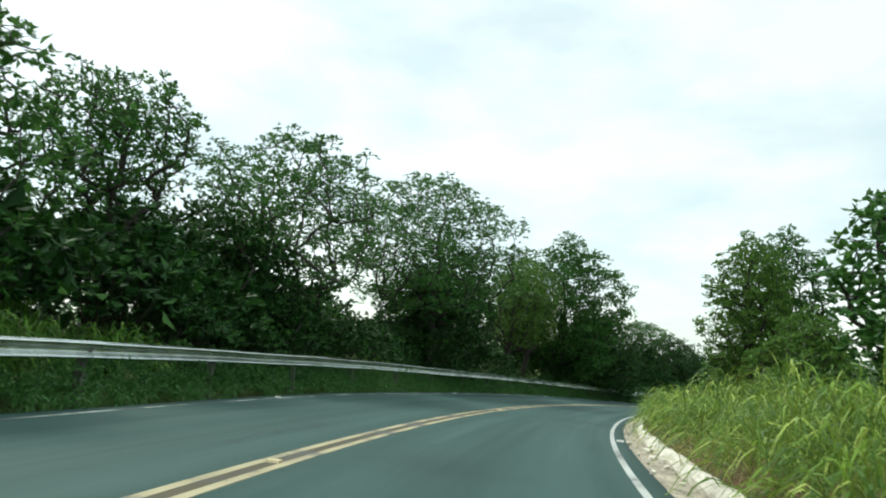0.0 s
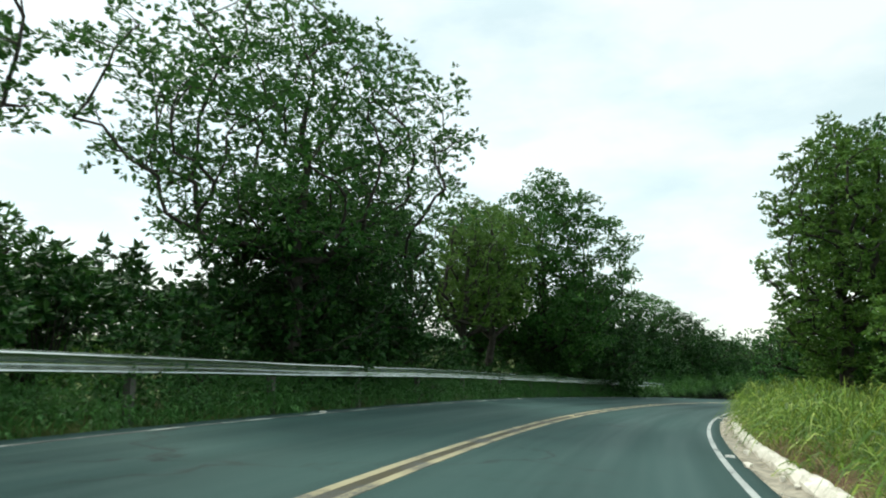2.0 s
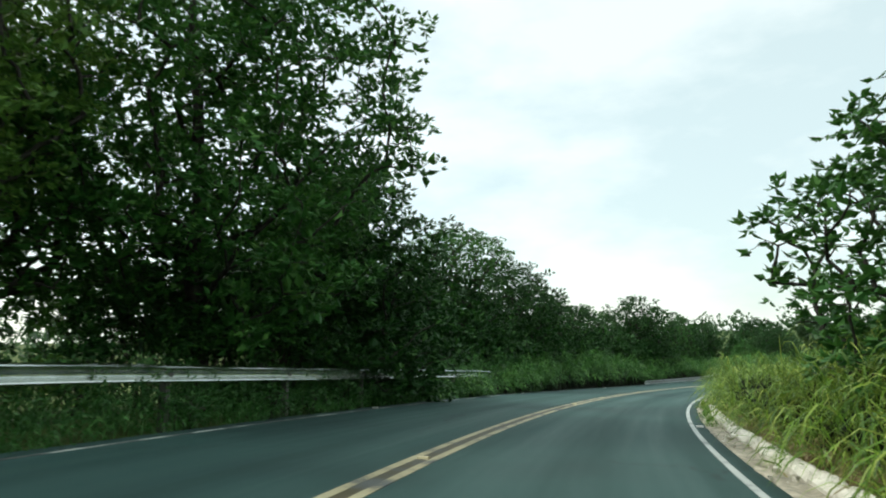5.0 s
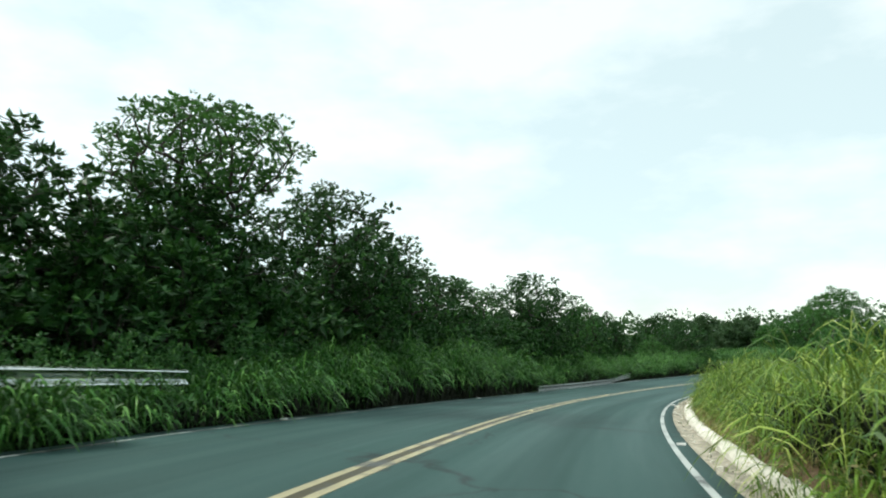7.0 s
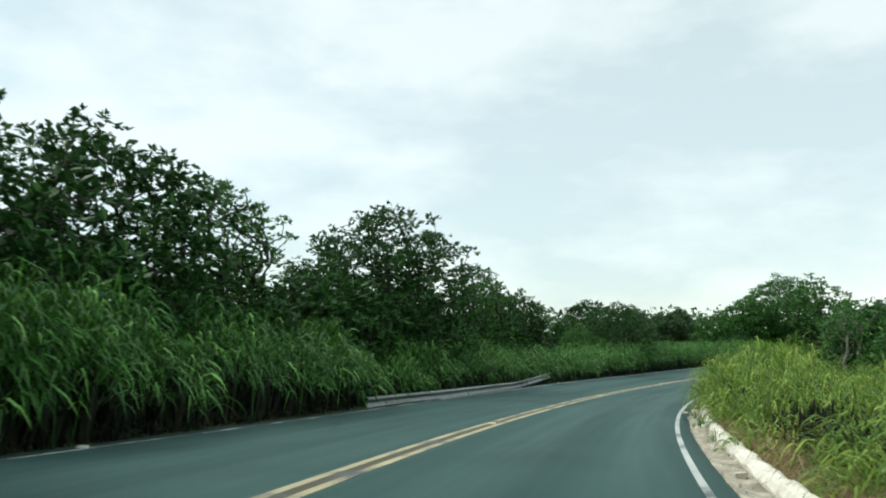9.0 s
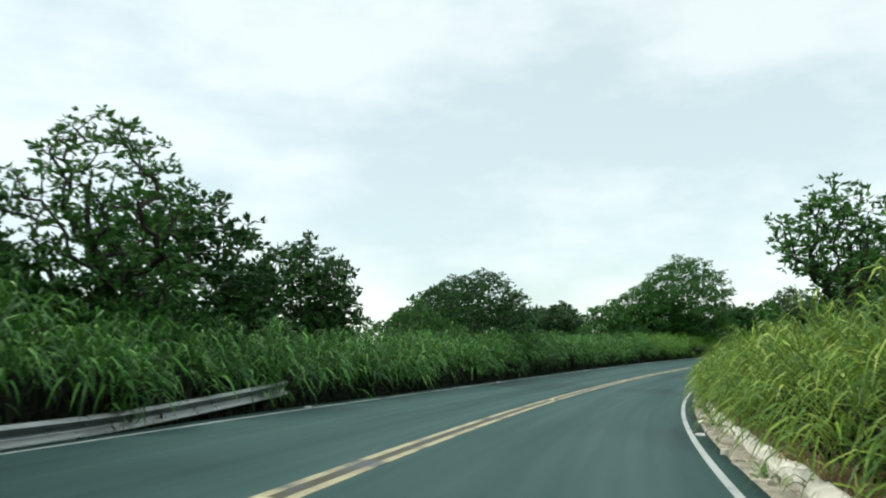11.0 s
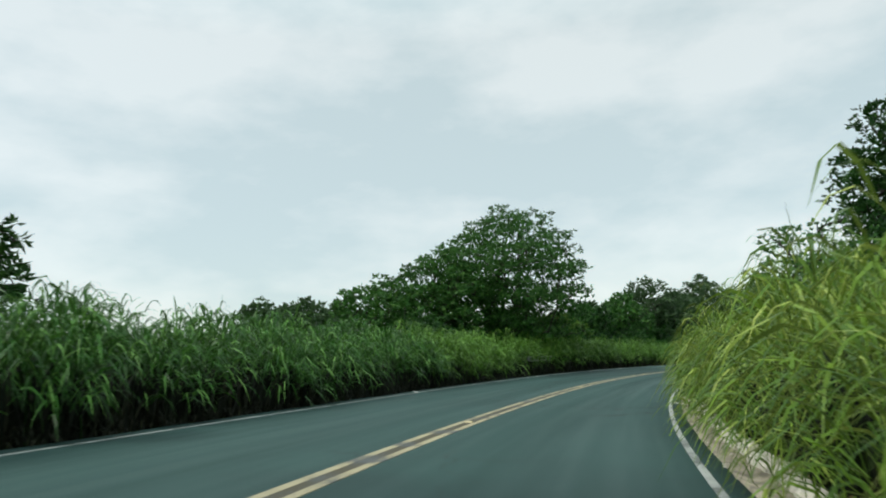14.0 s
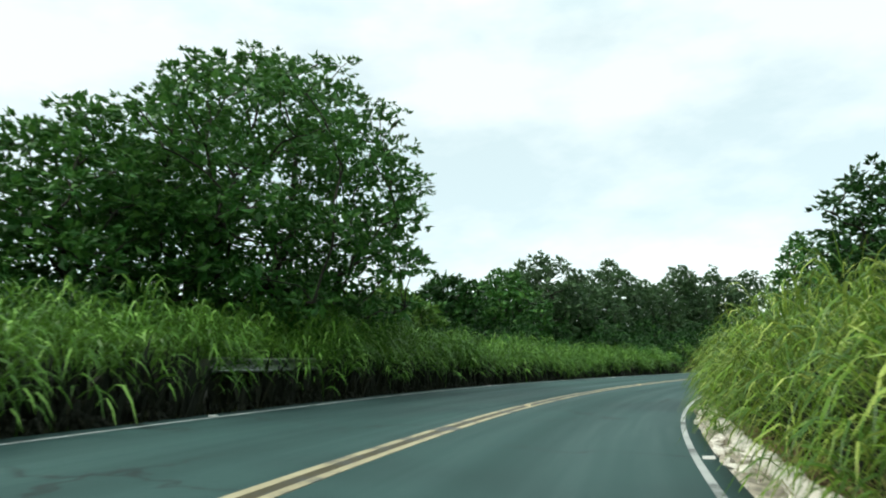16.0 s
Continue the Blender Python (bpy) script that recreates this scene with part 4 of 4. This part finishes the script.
def grass_field(name, label, seed, s0, s1, front, back, clumps, tall, mat, width=0.036, k=24, bias=1.25, leaf=0.74, wild=0.14):
    """Tall grass along the road in clumps (so many to a metre), thicker at its front edge; tall(s) is its height there.
    Each clump has blades that leave its stalks at all heights and arch outwards, the topmost more upright."""
    rng = np.random.default_rng(seed)
    nc = int((s1 - s0) * clumps)
    cs = rng.uniform(s0, s1, nc)
    fr = front(cs) if callable(front) else np.full(nc, float(front))
    co = fr + (back - fr) * rng.random(nc) ** bias
    ch = rng.uniform(0.8, 1.08, nc) * (1 + wild * wob(cs * 0.75, co * 0.5, seed) + 0.5 * wild * wob(cs * 2.3, co, seed))
    edge = np.clip(np.abs(co - fr) / 0.8, 0, 1)
    ch *= 0.62 + 0.38 * edge if back < 0 else 0.84 + 0.16 * edge
    s = np.repeat(cs, k) + rng.normal(0, 0.15, nc * k)
    o = np.repeat(co, k) + rng.normal(0, 0.10, nc * k)
    full = np.repeat(ch, k) * tall(s)
    low = 0.0 if wild <= 0.1 else 0.37 if back < 0 else 0.22
    up = low + (1 - low) * rng.random(nc * k) ** 0.8
    start = full * 0.80 * up
    ln = (leaf * np.sqrt(tall(s)) + 0.05) * rng.uniform(0.6, 1.15, nc * k) * np.where(full < 0.8, 0.7, 1.0)
    crest = up > 0.72
    erect = crest & (rng.random(nc * k) < 0.16)
    dr = np.where(crest, rng.uniform(0.5 if back < 0 else 0.75, 1.2, nc * k), rng.uniform(0.8 if back < 0 else 0.95, 1.45, nc * k))
    dr = np.where(erect, rng.uniform(0.1, 0.5, nc * k), dr)
    tilt = np.where(crest, rng.uniform(0.12, 0.6, nc * k), rng.uniform(0.3, 0.85, nc * k))
    ln = np.where(crest & (rng.random(nc * k) < 0.08), ln * 1.2, ln)
    th = np.interp(s, LINE_S, LINE_TH)
    to_road = -np.sign(back)
    face = np.stack([np.cos(th), -np.sin(th), np.zeros_like(th)], -1) * (to_road * ((0.15 if back < 0 else 0.05) + (0.95 if back < 0 else 0.6) * (1 - np.repeat(edge, k))))[:, None]
    v, q = blades(rng, on_ground(s, o, start - 0.05), ln, width * rng.uniform(0.6, 1.35, len(s)), dr, tilt, face, 4)
    # the stalks that carry them
    n2 = nc * 4
    s2, o2 = np.repeat(cs, 4) + rng.normal(0, 0.12, n2), np.repeat(co, 4) + rng.normal(0, 0.08, n2)
    v2, q2 = blades(rng, on_ground(s2, o2, -0.05), np.repeat(ch, 4) * tall(s2) * rng.uniform(0.75, 1.05, n2), np.full(n2, width * 0.55),
                    rng.uniform(0.0, 0.15, n2), rng.uniform(0.02, 0.2, n2), np.zeros((n2, 3)), 3)
    return tagged(new(name, raw_mesh(name, np.concatenate([v, v2]), np.concatenate([q, q2 + len(v)]), mat)), label, "grass", kind="stuff")


def tussocks(rng, s0, s1, front, back, spacing, tall, vary):
    """Places, heights and breadths of grass tussocks between the front and the back of a stand."""
    out = []
    for s in np.arange(s0, s1, spacing):
        fr = float(front(s)) if callable(front) else float(front)
        way, depth = np.sign(back - fr), abs(back - fr)
        for j, o in enumerate(np.arange(0.2 * spacing, depth, spacing * 0.9)):
            h = float(tall(s)) * rng.uniform(1 - vary, 1 + 0.45 * vary) * (0.92 if j == 0 else 1.04)
            out.append((s + rng.uniform(-0.5, 0.5) * spacing, fr + way * (o + rng.uniform(-0.25, 0.25) * spacing), h, spacing * rng.uniform(0.42, 0.62), j))
    return np.array(out)


def grass_stand(name, label, seed, s0, s1, front, back, tall, mat, spacing=1.0, per=230, width=0.026, leaf=0.62, low=0.42, vary=0.3, lean=0.45, dome=0.42, missing=0.0, stalks=12, joints=5):
    """A stand of tall grass in tussocks: from each one long blades rise and arch outwards like a fountain, their tips hanging;
    the front row leans out over the road."""
    rng = np.random.default_rng(seed)
    T = tussocks(rng, s0, s1, front, back, spacing, tall, vary)
    T = T[rng.random(len(T)) >= missing]
    k = np.maximum(30, (per * np.where(T[:, 4] < 2, 1.0, 0.6) * (T[:, 3] / (0.54 * spacing)) ** 2).astype(int))
    of = np.repeat(np.arange(len(T)), k)
    n = len(of)
    ang, rr = rng.uniform(0, 2 * math.pi, n), rng.random(n) ** 0.5
    rad = T[of, 3] * rr
    h = T[of, 2] * (1 - dome * rr ** 2.0)                     # a domed top
    along, across = np.cos(ang) * rad, np.sin(ang) * rad
    s, o = T[of, 0] + along, T[of, 1] + across
    up = low + (0.92 - low) * rng.random(n) ** 0.55
    start = np.maximum(0.0, h * up - 0.12)
    ln = leaf * np.sqrt(np.clip(T[of, 2], 0.5, 3)) * rng.uniform(0.55, 1.15, n)
    crest = up > 0.80
    tilt = np.where(crest, rng.uniform(0.15, 0.7, n), rng.uniform(0.35, 0.95, n)) * (0.6 + 0.5 * rr)
    dr = np.where(crest, rng.uniform(0.8, 1.4, n), rng.uniform(1.0, 1.6, n))
    spike = crest & (rng.random(n) < 0.025)
    dr, tilt, ln = np.where(spike, rng.uniform(0.1, 0.45, n), dr), np.where(spike, tilt * 0.4, tilt), np.where(spike, ln * 1.1, ln)
    th = np.interp(s, LINE_S, LINE_TH)
    fwd, right = np.stack([np.sin(th), np.cos(th), 0 * th], -1), np.stack([np.cos(th), -np.sin(th), 0 * th], -1)
    to_road = -np.sign(back)
    face = 0.9 * (fwd * np.cos(ang)[:, None] + right * np.sin(ang)[:, None]) + right * (to_road * np.where(T[of, 4] < 1, 1.0, 0.35) * lean * 2)[:, None]
    v, q = blades(rng, on_ground(s, o, start - 0.05), ln, width * rng.uniform(0.6, 1.4, n), dr, tilt, face, joints)
    m = np.repeat(np.arange(len(T)), stalks)                  # the stalks that carry them
    ns = len(m)
    v2, q2 = blades(rng, on_ground(T[m, 0] + rng.normal(0, 0.2, ns) * spacing, T[m, 1] + rng.normal(0, 0.2, ns) * spacing, -0.05),
                    T[m, 2] * rng.uniform(0.5, 0.85, ns), np.full(ns, width * 0.6), rng.uniform(0.0, 0.2, ns), rng.uniform(0.02, 0.22, ns), np.zeros((ns, 3)), joints)
    me = raw_mesh(name, np.concatenate([v, v2]), np.concatenate([q, q2 + len(v)]), mat)
    return tagged(new(name, me), label, "grass", kind="stuff")


def right_tall(s):
    return np.interp(s, [-10, 13, 22, 30, 42, 50, 58, 66, 72, 78, 82, 85, 89, 92, 98, 102, 106, 109, 111, 114, 120, 135, 141, 147, 152, 160, 165, 169, 172, 176, 181, 190, 205, 230],
                     [1.1, 1.2, 1.5, 1.1, 1.2, 1.3, 1.5, 1.6, 1.75, 1.55, 1.05, 1.15, 1.75, 1.4, 1.1, 1.15, 1.35, 1.75, 1.8, 1.75, 1.95, 1.8, 1.65, 1.6, 2.05, 2.35, 2.5, 2.25, 2.15, 2.1, 2.15, 2.05, 1.95, 2.0])


def left_tall(s):
    return np.interp(s, [70, 76, 80, 85, 90, 95, 101, 104, 108, 110, 112, 117, 121, 128, 134, 138, 145, 152, 168, 174, 181, 192, 198, 207, 230],
                     [0.7, 1.1, 1.3, 1.75, 2.3, 2.5, 2.65, 2.5, 2.4, 2.05, 1.98, 2.1, 2.25, 1.9, 1.7, 2.0, 2.3, 2.35, 2.15, 2.2, 2.2, 2.4, 2.35, 2.05, 1.8])


def right_front(s):
    return np.interp(s, [0, 30, 40, 78, 82, 98, 106, 140, 143, 158, 167, 200, 230], [4.7, 4.85, 4.75, 4.65, 4.95, 4.9, 4.6, 4.45, 4.2, 4.15, 4.4, 4.5, 4.6])


def left_front(s):
    return np.interp(s, [70, 74, 86, 92, 100, 104, 128, 132, 153.5, 154.1, 156.2, 156.8, 188, 189, 194, 195, 230],
                     [-4.9, -4.85, -4.85, -5.1, -5.1, -5.25, -5.25, -5.1, -5.1, -5.35, -5.35, -5.1, -5.1, -5.2, -5.2, -5.1, -5.1])


def level(h):
    return lambda s: np.full(np.shape(s), h)


grass_stand("grass_behind_rail_tall", "tall bright green grass tussocks behind the guardrail", 26, 15.2, 18.4, -6.5, -8.0, level(1.75), GRASS_MID, 1.3, 240, 0.03, 0.6, 0.45, 0.2, 0.2, stalks=3)
grass_stand("grass_right_low", "yellow-green grass with fine blades behind the kerb", 10, -8, 80, right_front, 7.4, right_tall, GRASS_LIT, 1.0, 150, 0.019, 0.56, 0.05, 0.5, 0.12, stalks=6)
grass_stand("grass_right_clumps", "separate clumps of yellow-green grass on bare soil", 9, 80, 108, right_front, 7.6, right_tall, GRASS_LIT, 1.15, 300, 0.017, 0.50, 0.05, 0.5, 0.12, 0.5, 0.22)
grass_stand("grass_right_front", "tall yellow-green guinea grass arching over the kerb", 11, 108, 225, right_front, 6.7, lambda s: 1.1 * right_tall(s), GRASS_LIT, 0.95, 225, 0.022, 0.42, 0.12, 0.26, 0.28, 0.34, stalks=3)
grass_stand("grass_right_back", "tall yellow-green grass on the bank", 12, -8, 225, lambda s: np.interp(s, [106, 110], [7.4, 6.5]), 11.5, lambda s: right_tall(s) * np.interp(s, [96, 102, 122, 130], [1.0, 0.65, 0.7, 1.0]), GRASS_LIT, 1.5, 105, 0.036, 0.50, 0.5, 0.3, 0.2, stalks=3, joints=4)
grass_stand("grass_left_front", "tall deep green guinea grass arching over the road edge", 13, 73, 132, left_front, -8.0, lambda s: 1.12 * left_tall(s), GRASS_DEEP, 1.2, 215, 0.036, 0.46, 0.4, 0.32, 0.32, 0.4, stalks=3)
grass_stand("grass_left_middle", "tall deep green guinea grass arching over the road edge", 27, 132, 178, left_front, -8.0, lambda s: 1.12 * left_tall(s), GRASS_DEEP, 1.2, 215, 0.036, 0.46, 0.28, 0.22, 0.3, 0.25, stalks=3)
grass_stand("grass_left_back", "tall deep green grass behind the verge", 14, 82, 178, -7.8, -12, left_tall, GRASS_DEEP, 1.6, 120, 0.048, 0.66, 0.5, stalks=4, joints=4)
grass_stand("grass_left_far", "tall bright green grass along the outside of the bend", 18, 177, 232, left_front, -8.0, lambda s: 1.12 * left_tall(s), GRASS_MID, 1.2, 200, 0.037, 0.46, 0.28, 0.24, 0.3, 0.25, stalks=3)
grass_stand("grass_left_far_back", "tall bright green grass behind the verge", 19, 177, 232, -7.8, -12, left_tall, GRASS_MID, 1.6, 120, 0.048, 0.66, 0.5, stalks=4, joints=4)
grass_field("weeds_left", "low dark weeds and grass under the guardrail", 15, -8, 86, -4.92, -6.2, 13.0, level(0.66), WEED_GRASS, 0.024, 14, 1.6, 0.5, 0.08)
grass_field("grass_behind_rail", "rough green grass behind the guardrail", 16, -8, 84, -6.2, -8.5, 4.0, level(1.0), WEED_GRASS, 0.032, 18, 1.0, 0.7, 0.1)
grass_field("dry_grass", "dry straw-coloured grass at the foot of the bank", 17, -8, 200, 4.45, 5.3, 5.0, level(0.4), DRY, 0.016, 10, 1.3, wild=0.1)


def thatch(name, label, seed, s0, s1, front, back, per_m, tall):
    """The matted stalks and leaves inside a stand of grass, coloured near black for the shade in there."""
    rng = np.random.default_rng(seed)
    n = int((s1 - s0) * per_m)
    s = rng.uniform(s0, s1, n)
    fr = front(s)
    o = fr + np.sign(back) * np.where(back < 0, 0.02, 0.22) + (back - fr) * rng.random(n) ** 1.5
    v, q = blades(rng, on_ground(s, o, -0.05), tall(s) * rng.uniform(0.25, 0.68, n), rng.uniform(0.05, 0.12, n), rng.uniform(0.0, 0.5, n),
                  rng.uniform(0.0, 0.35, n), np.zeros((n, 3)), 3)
    return tagged(new(name, raw_mesh(name, v, q, SHADE_THATCH)), label, "grass", kind="stuff")


# growth below the arching blades, with their shade put into its colour
grass_field("grass_left_foot", "short matted grass hanging at the foot of the tall grass, coloured dark as its shade", 20, 78, 232, -4.9, -5.4, 5.5, level(0.5), SHADE_THATCH, 0.03, 12, 1.0, 0.5, 0.1)
grass_field("straw_blades", "straw-coloured dead blades among the green grass", 22, 55, 232, 4.7, 7.0, 0.3, lambda s: 0.6 * right_tall(s), DRY, 0.014, 12, 1.2, 0.4, 0.28)
grass_field("gutter_grass", "low green grass overgrowing the gutter", 23, 71.6, 75.4, 3.98, 4.65, 16.0, level(0.5), GRASS_LIT, 0.014, 16, 1.0, 0.35, 0.1)
grass_field("gutter_moss", "short green grass rooted along the gutter", 24, 152, 167, 3.92, 4.16, 9.0, level(0.13), GRASS_MID, 0.01, 14, 1.0, 0.15, 0.1)
thatch("thatch_left", "matted stalks inside the tall grass, coloured dark as its shade", 31, 76, 232, left_front, -7.4, 190, left_tall)
thatch("thatch_right", "matted stalks inside the tall grass, coloured dark as its shade", 32, 55, 225, right_front, 7.0, 210, right_tall)


def weed_bank():
    """Broad-leaved weeds that climb between the road edge and the guardrail."""
    rng = np.random.default_rng(21)
    n = 6200
    s = rng.uniform(-5, 90, n)
    hh = rng.uniform(0.15, 0.75, n) * np.interp(s, [0, 40, 60, 75, 90], [0.9, 1.1, 1.35, 1.9, 2.1]) * (1 + 0.4 * wob(s * 0.9, s * 0.2))
    o = -4.95 - rng.uniform(0.0, 0.7, n) - hh * 0.3
    tip = on_ground(s, o, hh)
    k = 8
    out = unit(rng.normal(size=(n * k, 3)) + np.array([0, 0, 0.3]))
    C = np.repeat(tip, k, 0) + out * 0.10 * rng.random((n * k, 1))
    ln = rng.uniform(0.05, 0.10, n * k)
    v, q = leaf_arrays(rng, C, out, ln, ln * 0.6)
    tagged(new("weed_bank", raw_mesh("weed_bank", v, q, WEED)), "dark broad-leaved weeds crowding the guardrail", "weeds", kind="stuff")


weed_bank()


def gutter_tufts():
    """Small tufts of grass rooted in the cracks of the gutter."""
    rng = np.random.default_rng(41)
    root = np.concatenate([rng.uniform(64, 74, 14), rng.uniform(100, 136, 18), rng.uniform(137, 152, 24), rng.uniform(180, 205, 26)])
    off = rng.uniform(3.95, 4.22, len(root))
    s = np.repeat(root, 22) + rng.normal(0, 0.07, len(root) * 22)
    o = np.repeat(off, 22) + rng.normal(0, 0.05, len(root) * 22)
    n = len(s)
    v, q = blades(rng, on_ground(s, o, 0.06), np.repeat(rng.uniform(0.18, 0.42, len(root)), 22) * rng.uniform(0.6, 1.2, n), rng.uniform(0.01, 0.02, n),
                  rng.uniform(0.2, 0.9, n), rng.uniform(0.1, 0.7, n), np.zeros((n, 3)))
    tagged(new("gutter_tufts", raw_mesh("gutter_tufts", v, q, GRASS_MID)), "small green grass tufts in the gutter cracks", "grass", kind="stuff")


def rubble():
    """Broken bits of kerb and gravel in the gutter."""
    rng = np.random.default_rng(43)
    V, Q = [], []
    corner = np.array([[x, y, z] for x in (-1, 1) for y in (-1, 1) for z in (-1, 1)], float)
    face = np.array([[0, 1, 3, 2], [4, 6, 7, 5], [0, 4, 5, 1], [2, 3, 7, 6], [0, 2, 6, 4], [1, 5, 7, 3]])
    spots = np.concatenate([rng.uniform(-5, 235, 700), rng.normal(190, 6, 260), rng.normal(115, 7, 160), rng.normal(20, 7, 80)])
    for i, s in enumerate(spots):
        size = 0.008 + (0.075 if 178 < s < 202 else 0.045) * rng.random() ** 4
        p = corner * size * rng.uniform(0.5, 1.1, 3) + rng.normal(size=(8, 3)) * size * 0.32
        a = rng.uniform(0, 6.3)
        p = np.column_stack([p[:, 0] * math.cos(a) - p[:, 1] * math.sin(a), p[:, 0] * math.sin(a) + p[:, 1] * math.cos(a), p[:, 2]])
        V.append(p + at(s, rng.uniform(3.86, 4.2 if i % 3 else 4.5), 0.012 + size * 0.3))
        Q.append(face + 8 * i)
    tagged(new("rubble", raw_mesh("rubble", np.concatenate(V), np.concatenate(Q), KERB)), "small broken concrete bits and gravel in the gutter", "rubble", kind="stuff")


gutter_tufts()
rubble()


# ---- distant woods ----
def far_woods():
    """Belts of woodland round the place, one tree beside the next."""
    rng = np.random.default_rng(77)
    C, A, L = [], [], []
    mid = at(120.0, 0.0)
    for ring, (r0, count, lo, hi) in enumerate(((205, 250, 9, 14), (240, 230, 11, 17), (300, 200, 14, 21))):
        for i in range(count):
            a = (i + rng.uniform(-0.4, 0.4)) * 2 * math.pi / count
            r = r0 + rng.uniform(-10, 14)
            x, y = mid[0] + math.cos(a) * r, mid[1] + math.sin(a) * r
            h = rng.uniform(lo, hi)
            w = rng.uniform(3.2, 5.0)
            n = 75
            d = unit(rng.normal(size=(n, 3)))
            C.append(np.array([x, y, -9.0 + h * 0.5]) + d * np.array([w, w, h * 0.5]) * (0.6 + 0.45 * rng.random((n, 1))))
            A.append(unit(d + rng.normal(size=(n, 3)) * 0.7))
            L.append(rng.uniform(1.0, 2.1, n))
    C, A, L = np.concatenate(C), np.concatenate(A), np.concatenate(L)
    v, q = leaf_arrays(rng, C, A, L, L * 0.7)
    tagged(new("far_woods", raw_mesh("far_woods", v, q, LEAF_FAR_HAZE)), "distant band of green woods on the horizon", "woods", kind="stuff")


far_woods()


# ---- road studs ----
def stud(s, off, mat, label):
    bm = bmesh.new()
    r = bmesh.ops.create_cube(bm, size=1.0)
    for v in r["verts"]:
        k = 0.62 if v.co.z > 0 else 1.0
        v.co = Vector((v.co.x * 0.14, v.co.y * 0.10 * k, 0.012 + v.co.z * 0.03))
    ob = part("road_stud", bm, mat, None)
    ob.matrix_basis = pose(*at(s, off, 0.004), 0, 0, -math.degrees(heading(s)))
    return tagged(ob, label, "road stud", "studs along the road markings")


for s in np.arange(-3.0, 250.0, 15.2):
    stud(s, 0.0, STUD_YELLOW, "small pale yellow reflective road stud on the centre line")
for s in np.arange(4.2, 250.0, 15.2):
    stud(s, 3.74, STUD_WHITE, "small white reflective road stud beside the edge line")
    stud(s + 2, -4.45, STUD_WHITE, "small white reflective road stud beside the edge line")


# ---- kerbstones ----
def kerb_meshes():
    out = []
    for k in range(6):
        rng = np.random.default_rng(900 + k)
        secs = []
        prof = [(-0.13, -0.12), (-0.115, 0.05), (-0.06, 0.115), (0.06, 0.125), (0.12, 0.09), (0.13, -0.12)]
        for y in (-0.49, -0.2, 0.15, 0.49):
            secs += [(x + rng.normal() * 0.009, y, z + (rng.normal() * 0.012 if z > 0 else 0)) for x, z in prof]
        n = len(prof)
        quads = [(i * n + j, i * n + j + 1, (i + 1) * n + j + 1, (i + 1) * n + j) for i in range(3) for j in range(n - 1)]
        quads += [(0, 5, 4, 1), (1, 4, 3, 2), (18, 19, 22, 23), (19, 20, 21, 22)]
        out.append(raw_mesh("kerbstone", np.array(secs), np.array(quads)[:, ::-1], KERB))
    return out


kerb = tagged(new("kerb"), "broken whitewashed concrete kerb between road and grass bank", "kerb", kind="structure")
kerb_set, krng = kerb_meshes(), np.random.default_rng(3)
for s in np.arange(-12.0, 232.0, 1.0):
    if krng.random() < (0.16 if 176 < s < 202 else 0.04):
        continue
    ob = new("kerbstone", kerb_set[int(krng.integers(6))])
    ob.parent = kerb
    w = float(np.interp(s, [0, 85, 110], [0.4, 0.5, 1.1]))       # the older kerb has shifted more
    ob.matrix_basis = pose(*at(s, 4.30 + krng.normal() * 0.012 * w, krng.normal() * 0.008 * w - 0.005), krng.normal() * 1.5 * w,
                           krng.normal() * 2.5 * w, -math.degrees(heading(s)) + krng.normal() * 1.2 * w)
